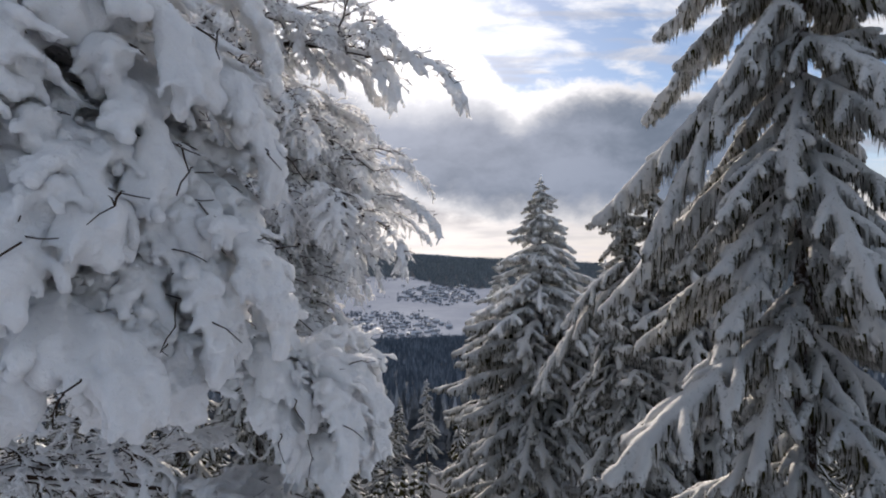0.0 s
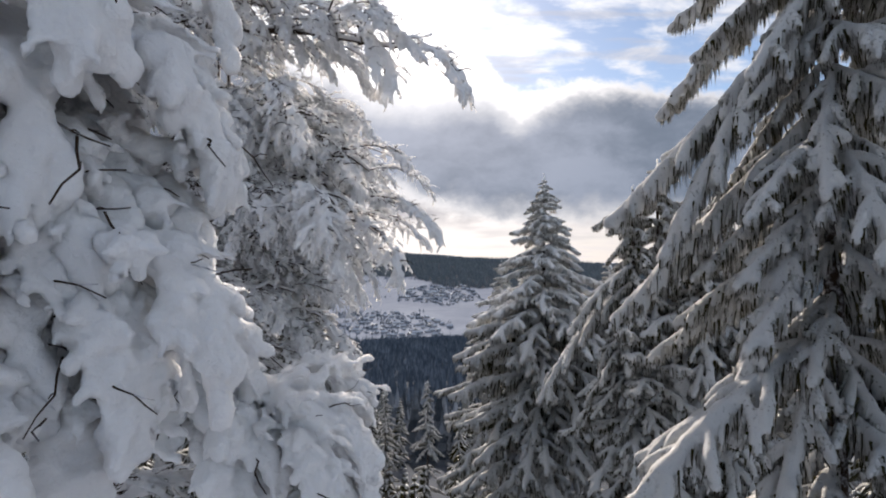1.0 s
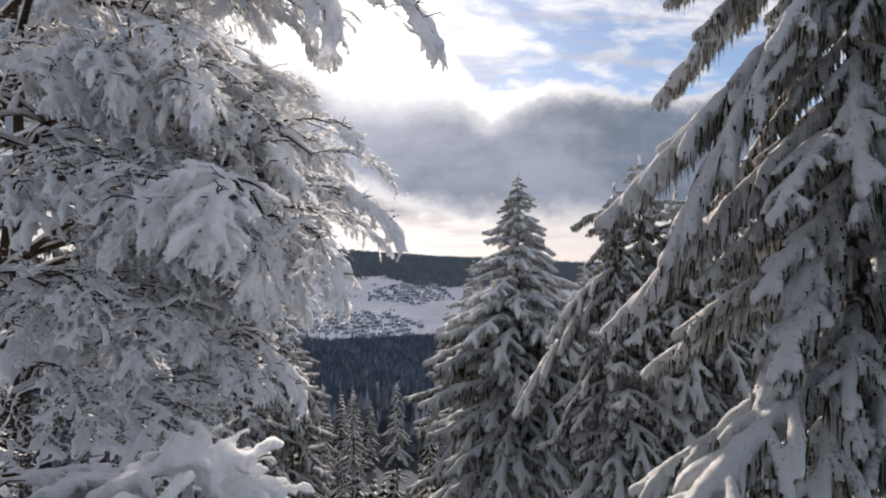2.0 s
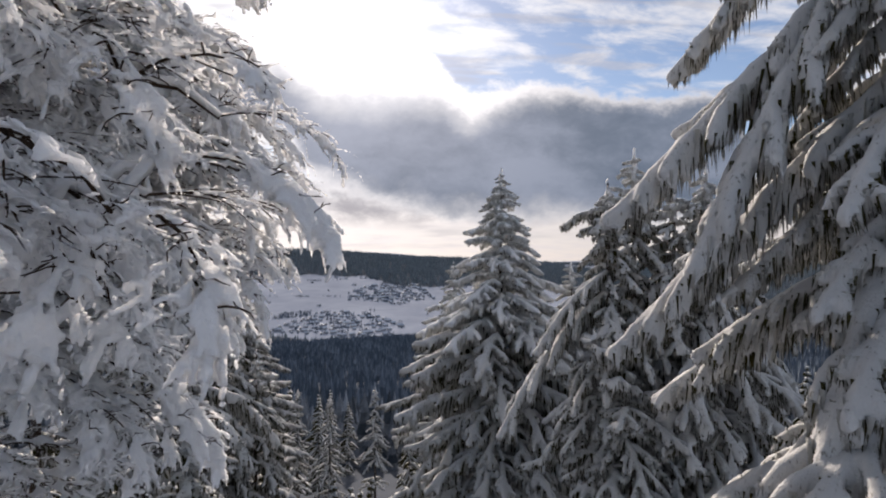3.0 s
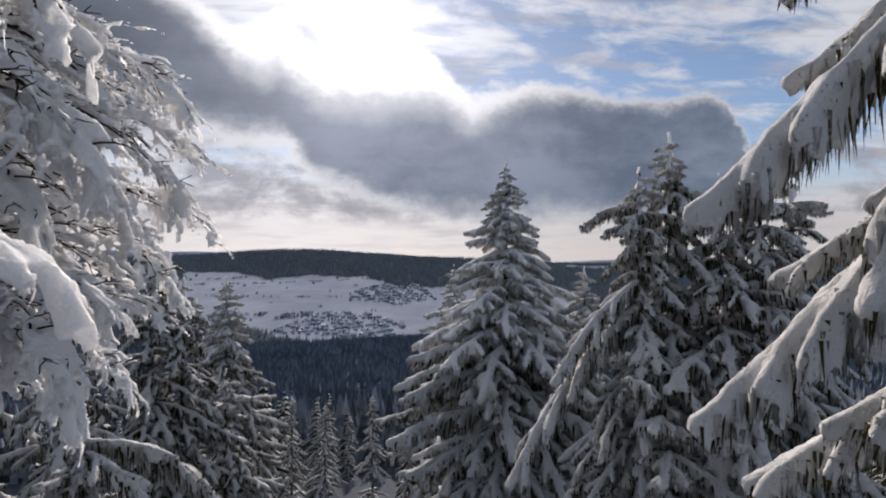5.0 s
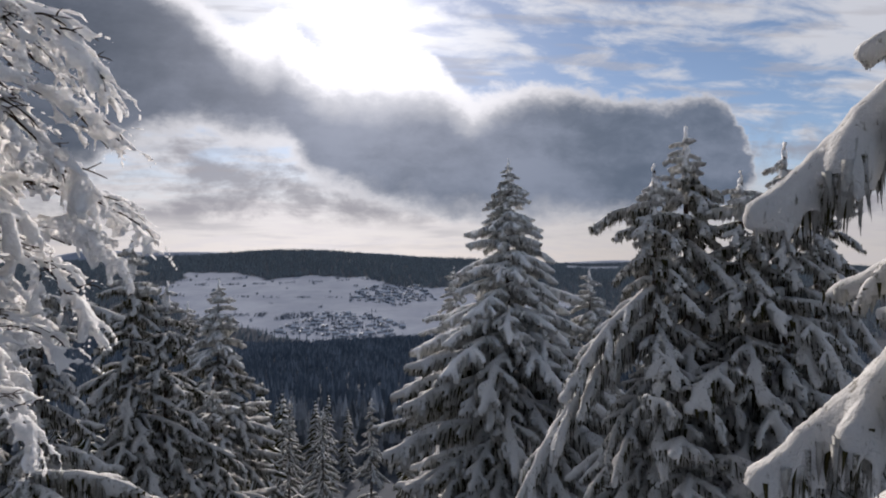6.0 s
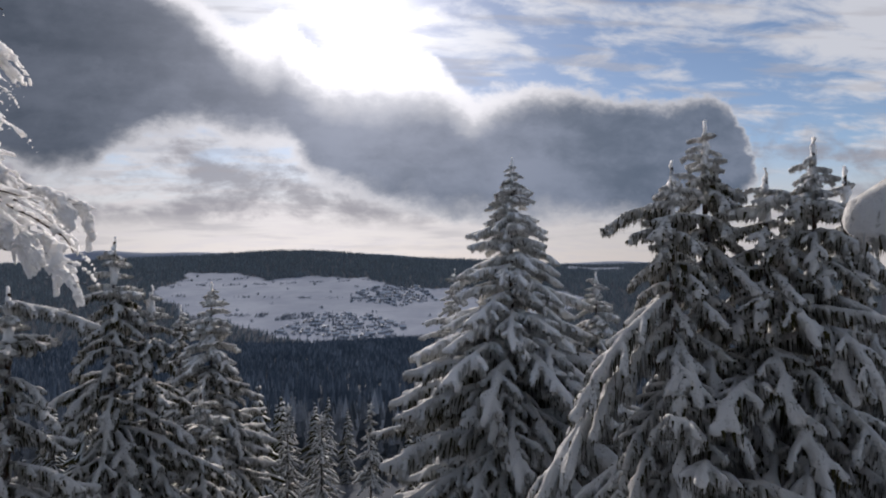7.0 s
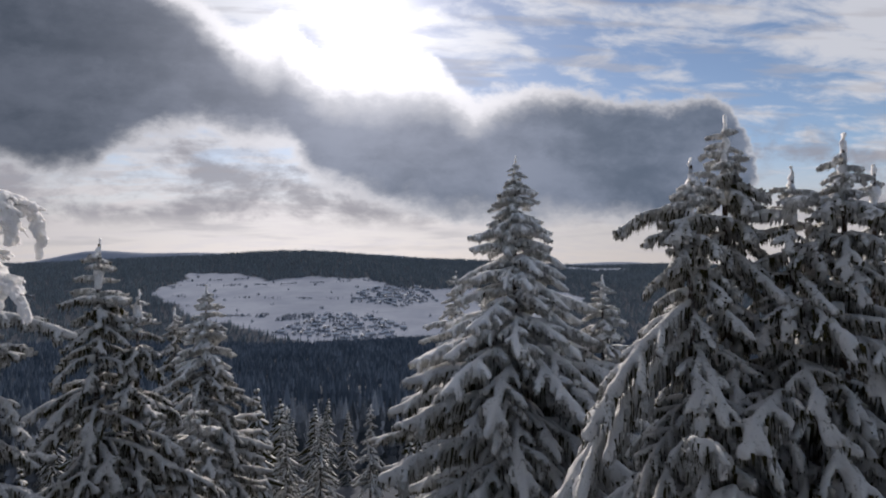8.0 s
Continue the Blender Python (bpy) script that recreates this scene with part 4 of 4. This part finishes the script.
# ---- the beeches beside the camera's way ----
beech(-3.9, 6.4, ground_at(-3.9, 6.4), 18.5, [
    (16.1, (0.03, 4.18, 15.62), "laden", 24, 1.0, 0.38),
    (15.6, (-0.45, 4.50, 14.80), "laden", 24, 1.0, 0.42),
    (14.6, (-0.30, 3.95, 14.13), "laden", 22, 0.9, 0.35),
    (15.8, (-1.05, 6.45, 15.50), "laden", 22, 1.0, 0.42),
    (15.2, (-0.66, 6.05, 14.84), "laden", 24, 1.0, 0.42),
    (14.6, (-0.70, 6.20, 14.50), "laden", 24, 1.0, 0.42),
    (14.0, (-0.78, 6.50, 13.85), "laden", 22, 1.0, 0.40),
    (14.0, (-1.0, 6.00, 13.70), "laden", 22, 1.0, 0.40),
    (15.6, (-0.95, 7.22, 15.10), "laden", 22, 1.0, 0.40),
    (15.0, (-0.98, 7.20, 14.65), "laden", 20, 1.0, 0.40),
    (14.6, (-1.0, 7.42, 14.30), "laden", 20, 1.0, 0.40),
    (13.8, (-1.05, 7.20, 13.75), "laden", 18, 1.0, 0.40),
    (14.9, (-1.87, 9.40, 14.52), "heavy", 10, 0.65, 0.15),
    (14.6, (-1.82, 9.40, 14.26), "heavy", 10, 0.65, 0.15),
    (15.0, (-2.05, 9.20, 14.8), "heavy", 8, 0.6, 0.15),
    (14.0, (-0.85, 5.1, 14.05), "laden", 20, 1.0, 0.42),
    (13.2, (-0.95, 5.0, 13.5), "laden", 20, 1.0, 0.42),
    (13.0, (-1.15, 5.2, 13.1), "laden", 20, 1.0, 0.45),
    (16.4, (-0.95, 5.2, 16.3), "laden", 22, 1.0, 0.5),
    (16.0, (-1.4, 6.0, 16.0), "laden", 20, 1.0, 0.5),
    (14.8, (-1.3, 4.6, 14.9), "laden", 22, 1.0, 0.5),
    (15.4, (-1.6, 4.3, 16.0), "open", 14, 1.0, 0.4),
    (14.0, (-1.7, 4.2, 14.6), "open", 14, 1.0, 0.4),
    (13.0, (-1.8, 4.3, 13.6), "open", 9, 1.0, 0.4),
    (12.2, (-1.8, 4.5, 12.8), "open", 8, 1.0, 0.4),
    (16.6, (-1.9, 5.0, 17.1), "open", 12, 1.0, 0.4),
    (14.6, (-4.3, 4.3, 15.1), "open", 11, 1.0, 0.4),
    (13.4, (-4.2, 4.4, 13.9), "open", 11, 1.0, 0.4),
    (12.4, (-3.6, 4.3, 12.3), "open", 7, 1.0, 0.4),
    (15.8, (-4.4, 4.7, 16.3), "open", 10, 1.0, 0.4),
], 51, "rime-white beech with snow-laden drooping sprays")
beech(-3.0, 2.3, ground_at(-3.0, 2.3), 17.5, [
    (15.3, (-0.85, 1.45, 15.10), "heavy", 20, 0.85, 0.28),
    (15.0, (-0.80, 1.50, 14.75), "heavy", 20, 0.85, 0.26),
    (14.8, (-0.80, 1.50, 14.42), "heavy", 20, 0.85, 0.26),
    (14.5, (-0.62, 1.52, 14.12), "heavy", 20, 0.80, 0.24),
    (14.8, (-0.50, 1.55, 13.90), "heavy", 20, 0.80, 0.22),
    (14.7, (-0.66, 1.58, 13.64), "clump", 8, 0.70, 0.14),
    (14.7, (-0.82, 1.42, 13.66), "clump", 8, 0.70, 0.14),
    (14.9, (-0.95, 1.50, 14.18), "heavy", 10, 0.80, 0.2),
    (14.9, (-1.05, 2.00, 15.00), "heavy", 10, 0.9, 0.3),
    (14.5, (-1.00, 2.05, 14.55), "heavy", 10, 0.9, 0.3),
    (14.5, (-1.00, 2.00, 14.40), "heavy", 9, 0.9, 0.3),
    (13.4, (-0.30, 2.70, 13.15), "clump", 13, 0.75, 0.22),
    (13.0, (-0.45, 2.95, 12.85), "clump", 13, 0.85, 0.25),
    (12.6, (-0.40, 2.65, 12.45), "clump", 11, 0.85, 0.25),
    (12.4, (-1.3, 2.5, 12.5), "open", 9, 1.0, 0.4),
    (12.9, (-1.2, 1.9, 13.0), "open", 9, 0.8, 0.35),
    (13.2, (-1.5, 3.3, 13.0), "open", 9, 1.0, 0.4),
    (15.6, (-1.3, 1.6, 15.8), "heavy", 10, 0.9, 0.3),
    (14.5, (-1.6, 1.9, 14.5), "heavy", 9, 0.9, 0.3),
    (14.6, (-4.2, 3.3, 15.1), "open", 7, 1.0, 0.3),
    (16.0, (-3.4, 0.9, 16.6), "open", 7, 1.0, 0.3),
], 52, "beech with thick clumps of snow on drooping sprays")
